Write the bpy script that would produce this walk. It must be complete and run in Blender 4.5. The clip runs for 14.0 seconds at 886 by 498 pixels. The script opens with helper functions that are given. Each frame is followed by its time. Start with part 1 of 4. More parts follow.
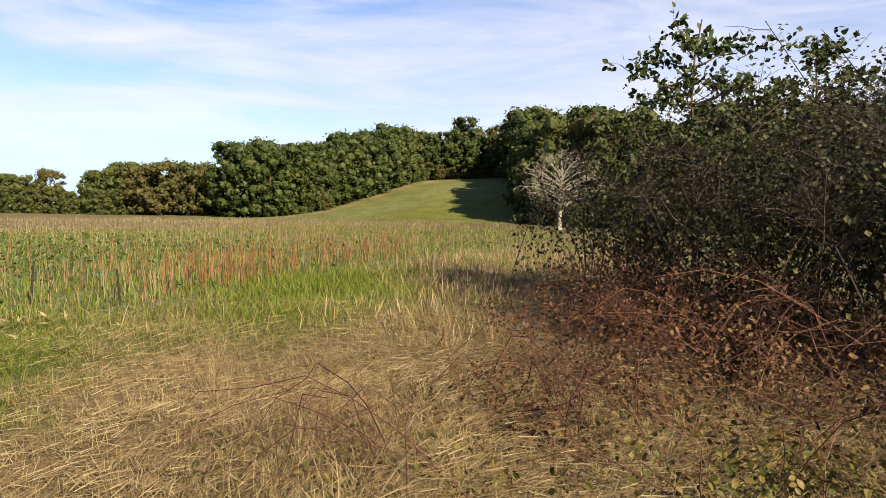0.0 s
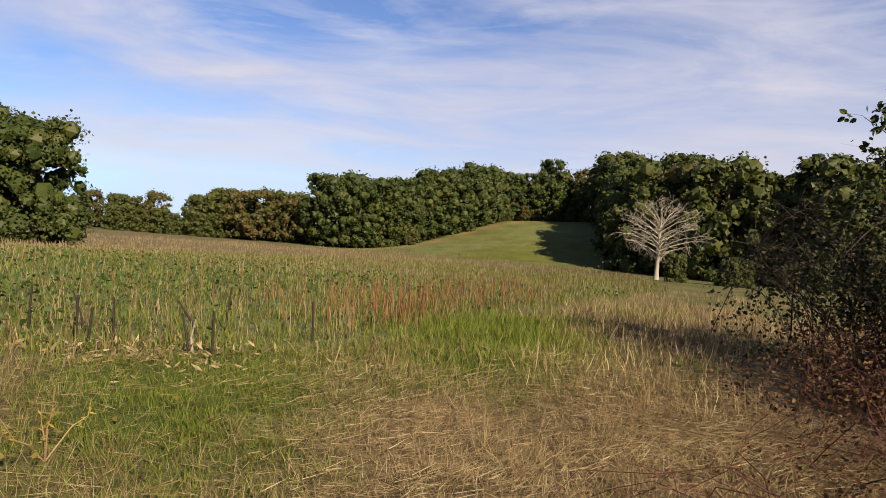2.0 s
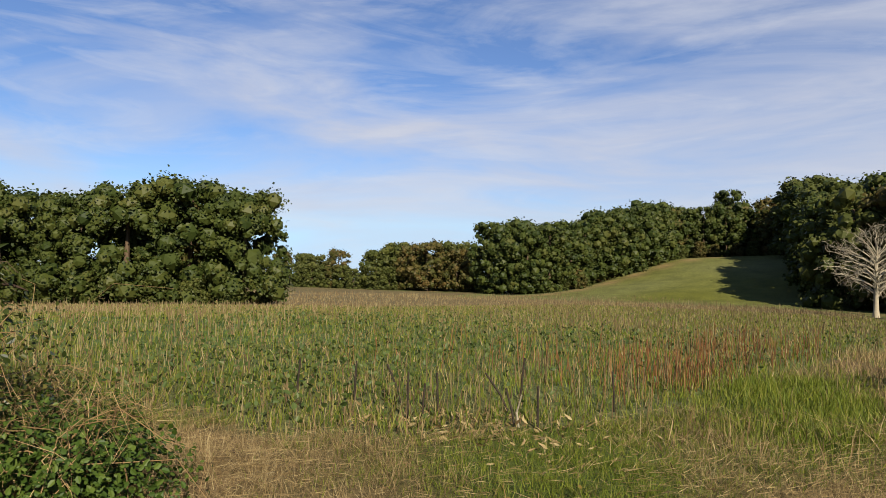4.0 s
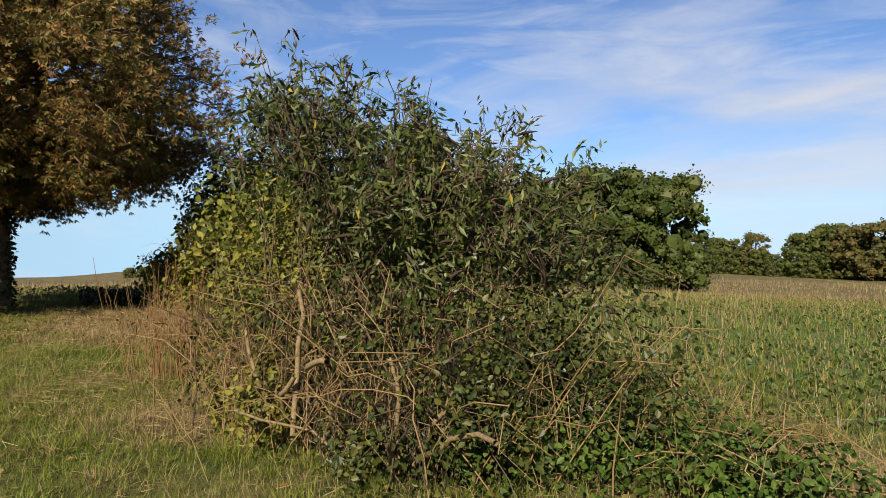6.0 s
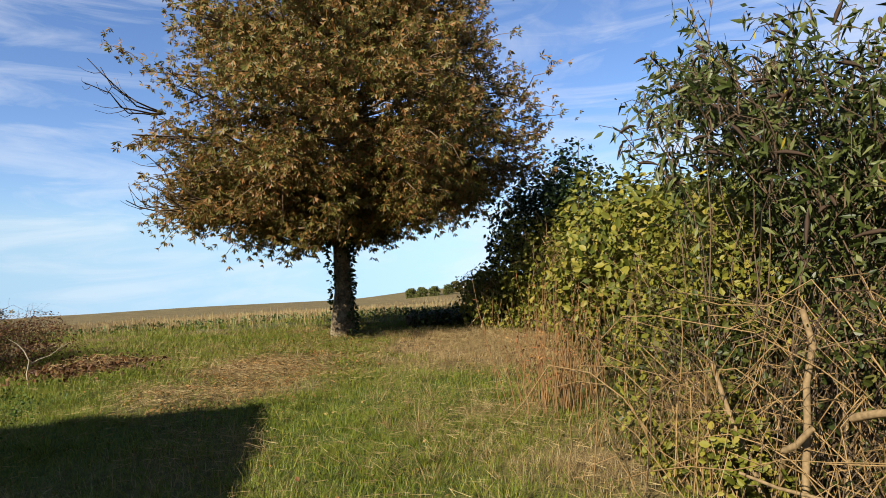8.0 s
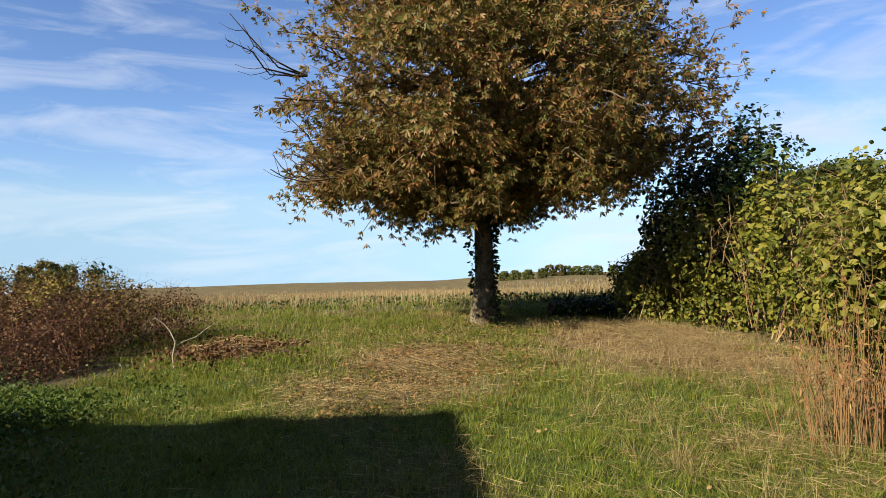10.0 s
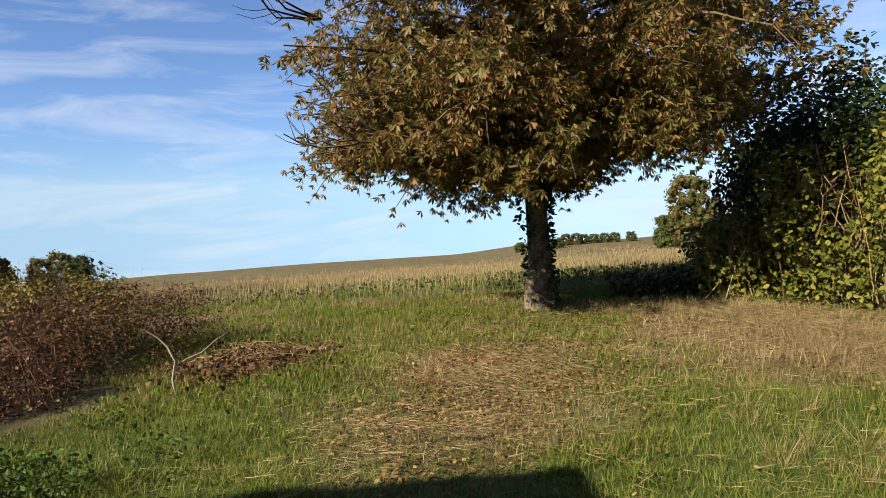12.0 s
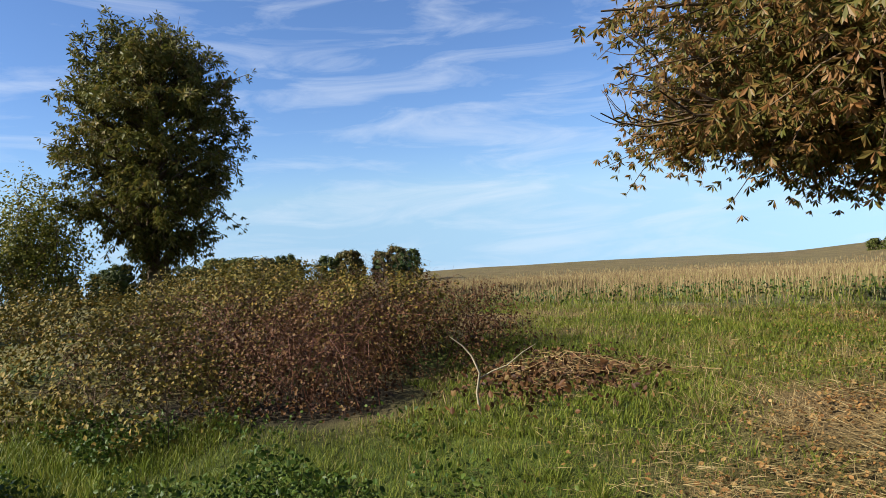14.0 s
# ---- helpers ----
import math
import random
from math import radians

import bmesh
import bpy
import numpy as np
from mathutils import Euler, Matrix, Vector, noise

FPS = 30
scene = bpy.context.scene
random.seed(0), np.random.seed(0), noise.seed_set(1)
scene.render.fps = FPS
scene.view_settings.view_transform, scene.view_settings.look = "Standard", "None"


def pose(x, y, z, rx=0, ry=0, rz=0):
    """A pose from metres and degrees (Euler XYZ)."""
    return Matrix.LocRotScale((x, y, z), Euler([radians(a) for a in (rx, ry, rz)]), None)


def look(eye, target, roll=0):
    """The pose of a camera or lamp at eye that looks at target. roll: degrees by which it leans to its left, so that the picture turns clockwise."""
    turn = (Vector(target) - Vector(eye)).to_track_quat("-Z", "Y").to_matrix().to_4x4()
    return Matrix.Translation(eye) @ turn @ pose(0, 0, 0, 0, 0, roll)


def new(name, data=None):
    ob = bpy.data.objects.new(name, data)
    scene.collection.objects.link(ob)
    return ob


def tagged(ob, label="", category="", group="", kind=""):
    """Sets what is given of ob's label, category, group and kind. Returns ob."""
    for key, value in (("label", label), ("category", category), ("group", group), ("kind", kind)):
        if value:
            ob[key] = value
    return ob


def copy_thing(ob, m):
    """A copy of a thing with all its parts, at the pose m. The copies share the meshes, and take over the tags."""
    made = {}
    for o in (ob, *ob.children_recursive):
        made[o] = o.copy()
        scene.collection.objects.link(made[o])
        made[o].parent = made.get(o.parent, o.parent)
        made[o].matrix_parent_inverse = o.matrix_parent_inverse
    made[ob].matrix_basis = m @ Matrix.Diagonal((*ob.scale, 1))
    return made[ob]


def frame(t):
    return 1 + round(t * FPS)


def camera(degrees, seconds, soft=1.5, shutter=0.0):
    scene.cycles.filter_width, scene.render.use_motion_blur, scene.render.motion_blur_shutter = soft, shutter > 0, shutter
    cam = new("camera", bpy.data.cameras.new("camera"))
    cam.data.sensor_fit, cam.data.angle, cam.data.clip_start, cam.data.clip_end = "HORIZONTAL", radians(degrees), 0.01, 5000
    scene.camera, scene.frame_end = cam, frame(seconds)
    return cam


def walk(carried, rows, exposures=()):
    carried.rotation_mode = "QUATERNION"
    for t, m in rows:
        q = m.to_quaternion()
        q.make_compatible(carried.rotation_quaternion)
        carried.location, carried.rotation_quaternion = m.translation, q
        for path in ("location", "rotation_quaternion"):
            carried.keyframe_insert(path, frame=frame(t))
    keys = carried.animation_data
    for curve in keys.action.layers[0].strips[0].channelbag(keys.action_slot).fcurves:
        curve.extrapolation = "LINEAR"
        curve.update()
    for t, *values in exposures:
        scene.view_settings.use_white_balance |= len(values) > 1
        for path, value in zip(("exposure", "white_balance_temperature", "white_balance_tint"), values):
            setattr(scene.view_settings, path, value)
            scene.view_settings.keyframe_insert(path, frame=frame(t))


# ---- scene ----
cam = camera(68.6, 14.0, soft=0.7)
PATH = [
    (0, (-0.67, 2.298, 1.303), (-0.719, 4.291, 1.143), 0.9),
    (0.5, (-0.905, 2.159, 1.385), (-1.219, 4.13, 1.256), 5.5),
    (1, (-1.355, 2.203, 1.374), (-1.528, 4.19, 1.225), 4.0),
    (1.5, (-1.736, 2.391, 1.336), (-2.02, 4.365, 1.176), 4.5),
    (2, (-2.091, 2.523, 1.314), (-2.378, 4.502, 1.262), 4.1),
    (2.2, (-2.21, 2.583, 1.319), (-2.525, 4.557, 1.239), 3.5),
    (4.3, (-3.732, 1.985, 1.537), (-4.542, 3.812, 1.614), 0.3),
    (4.5, (-3.855, 1.893, 1.547), (-4.681, 3.714, 1.6), -0.7),
    (5, (-4.231, 1.792, 1.561), (-5.206, 3.538, 1.53), 0.8),
    (5.5, (-4.687, 1.637, 1.501), (-6.071, 3.08, 1.558), 0.9),
    (6, (-5.135, 1.499, 1.52), (-6.805, 2.6, 1.512), 1.1),
    (6.5, (-5.483, 1.335, 1.576), (-7.298, 2.171, 1.659), 0.4),
    (7, (-5.869, 1.161, 1.562), (-7.784, 1.739, 1.598), -1.5),
    (7.5, (-6.242, 0.927, 1.61), (-8.192, 1.372, 1.615), 0.4),
    (8, (-6.576, 0.678, 1.514), (-8.538, 1.063, 1.555), -2.2),
    (8.5, (-6.943, 0.423, 1.533), (-8.912, 0.755, 1.414), -1.4),
    (9, (-7.326, 0.164, 1.529), (-9.321, 0.298, 1.527), -0.8),
    (9.2, (-7.447, 0.051, 1.525), (-9.444, 0.163, 1.517), -0.8),
    (11.3, (-9.437, -0.695, 1.54), (-11.427, -0.502, 1.547), -2.2),
    (11.5, (-9.615, -0.732, 1.571), (-11.6, -0.495, 1.554), -2.5),
    (12, (-10.069, -0.807, 1.581), (-12.066, -0.727, 1.495), -3.4),
    (12.5, (-10.463, -0.898, 1.584), (-12.458, -1.033, 1.575), -2.4),
    (13, (-10.782, -1.013, 1.557), (-12.755, -1.336, 1.611), -1.3),
    (13.5, (-10.987, -1.079, 1.597), (-12.919, -1.598, 1.59), -1.7),
    (14, (-11.169, -1.115, 1.596), (-12.992, -1.938, 1.554), -3.8),
]
walk(cam, [(t, look(eye, target, roll)) for t, eye, target, roll in PATH], [(0, 1.63, 6750, 14), (0.5, 1.4, 6850, 19), (2, 1.2, 6850, 19), (4.5, 1.08, 6600, 11), (6, 1.2, 6600, 10), (7.5, 1.49, 6650, 11), (9, 1.5, 6650, 11), (11.5, 1.47, 6600, 11), (14, 1.43, 6300, 10)])

# ---- light ----
SUN_YAW, SUN_UP = 220.0, 33.0
sun_way = Vector((-math.sin(radians(SUN_YAW)) * math.cos(radians(SUN_UP)), math.cos(radians(SUN_YAW)) * math.cos(radians(SUN_UP)), math.sin(radians(SUN_UP))))
world = bpy.data.worlds.new("sky")
scene.world = world
world.use_nodes = True
wn, wl = world.node_tree.nodes, world.node_tree.links
sky = wn.new("ShaderNodeTexSky")
sky.sky_type = "NISHITA"
sky.sun_disc = False
sky.sun_elevation = radians(SUN_UP)
sky.sun_rotation = radians(-SUN_YAW)
sky.dust_density, sky.ozone_density, sky.air_density = 0.2, 3.0, 1.0
# thin drifting cloud, thicker to the north
tc = wn.new("ShaderNodeTexCoord")
mp = wn.new("ShaderNodeMapping")
mp.inputs["Scale"].default_value = (1.1, 1.9, 6.5)
mp.inputs["Rotation"].default_value = (0.06, 0.1, 0.5)
wl.new(tc.outputs["Generated"], mp.inputs["Vector"])
cl = wn.new("ShaderNodeTexNoise")
cl.inputs["Scale"].default_value, cl.inputs["Detail"].default_value, cl.inputs["Roughness"].default_value, cl.inputs["Distortion"].default_value = 1.6, 7, 0.55, 0.6
wl.new(mp.outputs[0], cl.inputs["Vector"])
sep = wn.new("ShaderNodeVectorMath")
sep.operation = "DOT_PRODUCT"
sep.inputs[1].default_value = (0.1, 0.22, -0.3)
wl.new(tc.outputs["Generated"], sep.inputs[0])
add = wn.new("ShaderNodeMath")
add.operation = "ADD"
wl.new(cl.outputs[0], add.inputs[0])
wl.new(sep.outputs["Value"], add.inputs[1])
veil = wn.new("ShaderNodeMapRange")
veil.inputs[1].default_value, veil.inputs[2].default_value, veil.inputs[3].default_value, veil.inputs[4].default_value = 0.42, 0.76, 0.0, 0.88
wl.new(add.outputs[0], veil.inputs[0])
mix = wn.new("ShaderNodeMix")
mix.data_type = "RGBA"
mix.inputs[7].default_value = (6.2, 6.6, 7.6, 1)
wl.new(veil.outputs[0], mix.inputs[0])
tint = wn.new("ShaderNodeMix")
tint.data_type, tint.blend_type = "RGBA", "MULTIPLY"
tint.inputs[0].default_value = 1.0
tint.inputs[7].default_value = (0.88, 1.02, 1.28, 1)
wl.new(sky.outputs[0], tint.inputs[6])
wl.new(tint.outputs[2], mix.inputs[6])
# below the level the sky goes on as it is just above it
lift = wn.new("ShaderNodeVectorMath")
lift.operation = "MAXIMUM"
lift.inputs[1].default_value = (-1, -1, 0.07)
wl.new(tc.outputs["Generated"], lift.inputs[0])
norm = wn.new("ShaderNodeVectorMath")
norm.operation = "NORMALIZE"
wl.new(lift.outputs[0], norm.inputs[0])
wl.new(norm.outputs[0], sky.inputs[0])
# fine high wisps
mp2 = wn.new("ShaderNodeMapping")
mp2.inputs["Scale"].default_value = (1.6, 2.2, 11.0)
mp2.inputs["Rotation"].default_value = (0.13, -0.05, 1.1)
wl.new(tc.outputs["Generated"], mp2.inputs["Vector"])
ci = wn.new("ShaderNodeTexNoise")
ci.inputs["Scale"].default_value, ci.inputs["Detail"].default_value, ci.inputs["Roughness"].default_value, ci.inputs["Distortion"].default_value = 2.0, 8, 0.6, 0.9
wl.new(mp2.outputs[0], ci.inputs["Vector"])
wisp = wn.new("ShaderNodeMapRange")
wisp.inputs[1].default_value, wisp.inputs[2].default_value, wisp.inputs[3].default_value, wisp.inputs[4].default_value = 0.47, 0.8, 0.0, 0.5
wl.new(ci.outputs[0], wisp.inputs[0])
high = wn.new("ShaderNodeMix")
high.data_type = "RGBA"
high.inputs[7].default_value = (7.4, 7.8, 8.4, 1)
wl.new(wisp.outputs[0], high.inputs[0])
wl.new(mix.outputs[2], high.inputs[6])
wl.new(high.outputs[2], wn["Background"].inputs[0])
wn["Background"].inputs[1].default_value = 0.045
sun = new("sun", bpy.data.lights.new("sun", "SUN"))
sun.data.energy, sun.data.angle, sun.data.color = 5.0, radians(0.55), (1.0, 0.93, 0.82)
sun.matrix_world = look(sun_way * 100, (0, 0, 0))


# ---- mesh tools ----
def build(name, V, F, mat, parent=None, smooth=False):
    """One mesh object from vertex rows and face index rows (all with the same number of corners)."""
    V, F = np.asarray(V, np.float32), np.asarray(F, np.int32)
    me = bpy.data.meshes.new(name)
    n, k = F.shape
    me.vertices.add(len(V))
    me.vertices.foreach_set("co", V.ravel())
    me.loops.add(n * k)
    me.loops.foreach_set("vertex_index", F.ravel())
    me.polygons.add(n)
    me.polygons.foreach_set("loop_start", np.arange(0, n * k, k, dtype=np.int32))
    me.polygons.foreach_set("use_smooth", np.full(n, smooth))
    me.update(calc_edges=True)
    me.materials.append(mat)
    ob = new(name, me)
    ob.parent = parent
    return ob


def frames(d, spin):
    """Rotation matrices whose z column is d, turned about it by spin."""
    d = d / np.maximum(np.linalg.norm(d, axis=1, keepdims=True), 1e-9)
    a = np.where(np.abs(d[:, 2:3]) < 0.95, np.array([[0, 0, 1.0]]), np.array([[1.0, 0, 0]]))
    x = np.cross(a, d)
    x /= np.linalg.norm(x, axis=1, keepdims=True)
    y = np.cross(d, x)
    c, s = np.cos(spin)[:, None], np.sin(spin)[:, None]
    return np.stack([c * x + s * y, -s * x + c * y, d], axis=2)


def strew(TV, TF, pos, rot, size):
    """Copies of a small template at each place, with its turn and size (one number or three), as one set of vertices and faces."""
    TV, TF = np.asarray(TV, float), np.asarray(TF)
    n, k = len(pos), len(TV)
    size = np.asarray(size, float)
    size = size[:, None] if size.ndim == 1 else size
    V = np.einsum("nij,nkj->nki", rot, TV[None] * size[:, None, :]) + pos[:, None, :]
    F = TF[None] + (np.arange(n) * k)[:, None, None]
    return V.reshape(-1, 3), F.reshape(-1, TF.shape[1])


def merge(*sets):
    Vs, Fs, off = [], [], 0
    for V, F in sets:
        Vs.append(V)
        Fs.append(np.asarray(F) + off)
        off += len(V)
    return np.concatenate(Vs), np.concatenate(Fs)


def tubes(paths, radii, sides=4):
    """Tapered tubes along polylines: paths n x m x 3, radii n x m."""
    P, R = np.asarray(paths, float), np.asarray(radii, float)
    n, m, _ = P.shape
    d = np.gradient(P, axis=1).reshape(-1, 3)
    M = frames(d, np.zeros(n * m)).reshape(n, m, 3, 3)
    a = np.arange(sides) * 2 * math.pi / sides
    ring = np.stack([np.cos(a), np.sin(a)], 1)
    V = P[:, :, None, :] + R[:, :, None, None] * (ring[None, None, :, 0:1] * M[:, :, None, :, 0] + ring[None, None, :, 1:2] * M[:, :, None, :, 1])
    i = np.arange(n)[:, None, None] * m * sides + np.arange(m - 1)[None, :, None] * sides
    j, jn = np.arange(sides)[None, None], (np.arange(sides)[None, None] + 1) % sides
    F = np.stack(np.broadcast_arrays(i + j, i + jn, i + sides + jn, i + sides + j), -1).reshape(-1, 4)
    return V.reshape(-1, 3), F


rng = np.random.default_rng(5)
LEAF = ([(0, 0, 0), (0.32, 0.06, 0.45), (0, 0, 1), (-0.32, 0.06, 0.45)], [(0, 1, 2, 3)])


def unit(n):
    v = rng.normal(size=(n, 3))
    return v / np.linalg.norm(v, axis=1, keepdims=True)


def lumps(x, y, z=0.0, f=1.0, seed=0.0):
    """A cheap smooth noise in about -1 to 1."""
    s = 0.0
    for k, (a, b, c, p) in enumerate(((1.0, 0.37, 0.6, 0.3), (-0.61, 1.13, -0.8, 1.7), (1.71, -1.33, 1.2, 4.1), (0.83, 2.21, -1.9, 2.2), (-2.9, 1.1, 2.3, 5.3))):
        s = s + np.sin(f * (a * x + b * y + c * z) + p + seed * (1.3 + k)) / (1.0 + 0.35 * k)
    return s / 2.6


# ---- materials ----
def material(name, colours, rough=0.7, thin=0.0, scale=0.6, shift=0.35, grain=0.0, gscale=60.0, bump=0.0, by="island"):
    """A surface whose pieces take their colour from a ramp, by chance and by broad patches."""
    m = bpy.data.materials.new(name)
    m.use_nodes = True
    N, L = m.node_tree.nodes, m.node_tree.links
    bsdf = N["Principled BSDF"]
    geo = N.new("ShaderNodeNewGeometry")
    co = N.new("ShaderNodeTexCoord")
    big = N.new("ShaderNodeTexNoise")
    big.inputs["Scale"].default_value = scale
    big.inputs["Detail"].default_value = 3
    L.new(co.outputs["Object"], big.inputs["Vector"])
    mix = N.new("ShaderNodeMix")
    mix.inputs[0].default_value = shift
    L.new(geo.outputs["Random Per Island"], mix.inputs[2])
    L.new(big.outputs[0], mix.inputs[3])
    ramp = N.new("ShaderNodeValToRGB")
    if by == "noise":
        st = N.new("ShaderNodeMapRange")
        st.inputs[1].default_value, st.inputs[2].default_value = 0.25, 0.75
        L.new(big.outputs[0], st.inputs[0])
        L.new(st.outputs[0], ramp.inputs[0])
    else:
        L.new(mix.outputs[0], ramp.inputs[0])
    e = ramp.color_ramp.elements
    for i, c in enumerate(colours):
        p = i / max(1, len(colours) - 1) * 0.8 + 0.1
        el = e[i] if i < 2 else e.new(p)
        el.position, el.color = p, (0.56 * c[0], 0.555 * c[1], 0.45 * c[2], 1)
    col = ramp.outputs[0]
    if grain or bump:
        g = N.new("ShaderNodeTexNoise")
        g.inputs["Scale"].default_value = gscale
        g.inputs["Detail"].default_value = 4
        L.new(co.outputs["Object"], g.inputs["Vector"])
        if grain:
            gm = N.new("ShaderNodeMix")
            gm.data_type, gm.blend_type = "RGBA", "MULTIPLY"
            gm.inputs[0].default_value = 1.0
            mr = N.new("ShaderNodeMapRange")
            mr.inputs[1].default_value, mr.inputs[2].default_value = 0.3, 0.7
            mr.inputs[3].default_value, mr.inputs[4].default_value = 1 - grain, 1 + grain
            L.new(g.outputs[0], mr.inputs[0])
            L.new(col, gm.inputs[6])
            L.new(mr.outputs[0], gm.inputs[7])
            col = gm.outputs[2]
        if bump:
            b = N.new("ShaderNodeBump")
            b.inputs["Strength"].default_value, b.inputs["Distance"].default_value = 0.8, bump
            L.new(g.outputs[0], b.inputs["Height"])
            L.new(b.outputs[0], bsdf.inputs["Normal"])
    L.new(col, bsdf.inputs["Base Color"])
    bsdf.inputs["Roughness"].default_value = rough
    bsdf.inputs["Specular IOR Level"].default_value = 0.14
    if thin:
        tr = N.new("ShaderNodeBsdfTranslucent")
        L.new(col, tr.inputs[0])
        ms = N.new("ShaderNodeMixShader")
        ms.inputs[0].default_value = thin
        L.new(bsdf.outputs[0], ms.inputs[1])
        L.new(tr.outputs[0], ms.inputs[2])
        L.new(ms.outputs[0], N["Material Output"].inputs[0])
    return m


def sm(a, b, x):
    t = np.clip((x - a) / (b - a), 0, 1)
    return t * t * (3 - 2 * t)


# ---- the lie of the land ----
def height(x, y):
    """Ground level: flat along the path, the field falls gently away, a grassy knoll stands beyond it."""
    x, y = np.asarray(x, float), np.asarray(y, float)
    d = np.hypot(x + 10, y - 2)
    west = sm(-12, -30, x) * (0.5 + 0.5 * sm(30, 5, y)) * sm(80, 50, y)
    h = -0.032 * np.clip(d - 13, 0, 95) * sm(12, 22, d) - 0.033 * west * np.clip(d - 16, 0, 75)
    keep = sm(60, 110, y) * sm(-190, -130, x) * sm(420, 300, y)
    h = h - 0.06 * np.clip(d - 150, 0, 4000) * (1 - keep) - 0.012 * west * np.clip(d - 90, 0, 4000)
    back = sm(60, 90, y)
    u = np.clip((x + 40 + 0.1 * (y - 112)) / 50, 0, 1.6)
    knoll = 6.6 * sm(0, 0.75, u) + 2.4 * u
    h = h + knoll * sm(92, 165, y) * back
    near = sm(34, 10, d)
    return h + near * (0.05 * lumps(x, y, 0, 1.7) + 0.03 * lumps(x, y, 0, 5.1, 2.0))


FIELD = np.array([(-75, -75), (-30, -18), (-24.5, -6.5), (-23.6, 0), (-24.2, 4.5), (-20, 9), (-12, 8.0), (-9.2, 7.0), (-6.2, 7.3), (-4.8, 8.5), (-3.4, 11.3), (-1.6, 16), (4.2, 34), (9, 70), (4, 98), (-32, 117), (-60, 122), (-150, 125), (-190, 60), (-190, -75)])


def in_field(x, y):
    wob = 0.35 * lumps(x, y, 0, 1.3, 4.0)
    x, y = x + wob, y + wob
    inside = np.zeros(np.shape(x), bool)
    for (x0, y0), (x1, y1) in zip(FIELD, np.roll(FIELD, -1, axis=0)):
        if y0 == y1:
            continue
        c = ((y0 > y) != (y1 > y)) & (x < (x1 - x0) * (y - y0) / (y1 - y0) + x0)
        inside ^= c
    return inside


def spot(x, y, cx, cy, rx, ry):
    return np.exp(-((x - cx) / rx) ** 2 - ((y - cy) / ry) ** 2)


def lush(x, y):
    """How green the sward is, from dry straw at 0 to fresh grass at 1."""
    g = 0.62 + 0.5 * lumps(x, y, 0, 0.9, 1.0) + 0.3 * lumps(x, y, 0, 2.6, 4.0)
    g = g - 1.1 * spot(x, y, -0.4, 6.2, 3.2, 3.3) - 0.9 * spot(x, y, -7.2, 6.0, 1.7, 1.2) - 1.0 * spot(x, y, -18, 3.6, 3.0, 1.3) + 0.1 * spot(x, y, -10.7, 1.2, 1.8, 1.2)
    g = g - 0.55 * spot(x, y, -15.9, -0.2, 1.8, 1.1) - 0.8 * spot(x, y, 1.4, 14, 3, 6)
    g = g + 1.1 * spot(x, y, -2.5, 11.0, 1.0, 2.0) + 1.3 * spot(x, y, -4.7, 6.9, 0.8, 1.3) + 1.3 * spot(x, y, -13.2, 1.1, 1.2, 1.0) + 0.5 * spot(x, y, -10.2, 0.8, 2.0, 1.0) + 0.7 * spot(x, y, -16.2, -2.2, 2, 1.2) + 0.9 * spot(x, y, -13.5, -3.6, 2.2, 1.6) + 1.2 * spot(x, y, -14.4, -6.0, 1.6, 1.3)
    return np.clip(g, 0, 1)


# ---- materials ----
def ground_material():
    m = bpy.data.materials.new("meadow_soil")
    m.use_nodes = True
    N, L = m.node_tree.nodes, m.node_tree.links
    b = N["Principled BSDF"]
    at = N.new("ShaderNodeAttribute")
    at.attribute_name = "cover"
    co = N.new("ShaderNodeTexCoord")
    col = at.outputs["Color"]
    for scale, lo, hi in ((0.35, 0.8, 1.2), (9.0, 0.6, 1.45), (70.0, 0.55, 1.5)):
        n = N.new("ShaderNodeTexNoise")
        n.inputs["Scale"].default_value, n.inputs["Detail"].default_value = scale, 5
        L.new(co.outputs["Object"], n.inputs["Vector"])
        r = N.new("ShaderNodeMapRange")
        r.inputs[1].default_value, r.inputs[2].default_value, r.inputs[3].default_value, r.inputs[4].default_value = 0.3, 0.7, lo, hi
        L.new(n.outputs[0], r.inputs[0])
        x = N.new("ShaderNodeMix")
        x.data_type, x.blend_type = "RGBA", "MULTIPLY"
        x.inputs[0].default_value = 1
        L.new(col, x.inputs[6])
        L.new(r.outputs[0], x.inputs[7])
        col = x.outputs[2]
    bump = N.new("ShaderNodeBump")
    bump.inputs["Strength"].default_value, bump.inputs["Distance"].default_value = 0.7, 0.03
    L.new(n.outputs[0], bump.inputs["Height"])
    L.new(bump.outputs[0], b.inputs["Normal"])
    L.new(col, b.inputs["Base Color"])
    b.inputs["Roughness"].default_value = 0.95
    b.inputs["Specular IOR Level"].default_value = 0.1
    return m


MAT_GROUND = ground_material()
MAT_GRASS = material("grass_blade", [(0.07, 0.105, 0.013), (0.14, 0.195, 0.021), (0.225, 0.26, 0.036), (0.32, 0.28, 0.075)], 0.55, 0.3)
MAT_STRAW = material("dry_grass", [(0.13, 0.08, 0.038), (0.27, 0.185, 0.09), (0.41, 0.3, 0.16), (0.56, 0.45, 0.265)], 0.65, 0.2)
MAT_LITTER = material("fallen_leaf", [(0.1, 0.045, 0.02), (0.24, 0.115, 0.04), (0.36, 0.2, 0.075), (0.46, 0.32, 0.15)], 0.7, 0.15)
MAT_STALK = material("crop_stalk", [(0.09, 0.055, 0.032), (0.18, 0.12, 0.066), (0.28, 0.21, 0.115), (0.38, 0.33, 0.19)], 0.75, 0.1, scale=0.15)
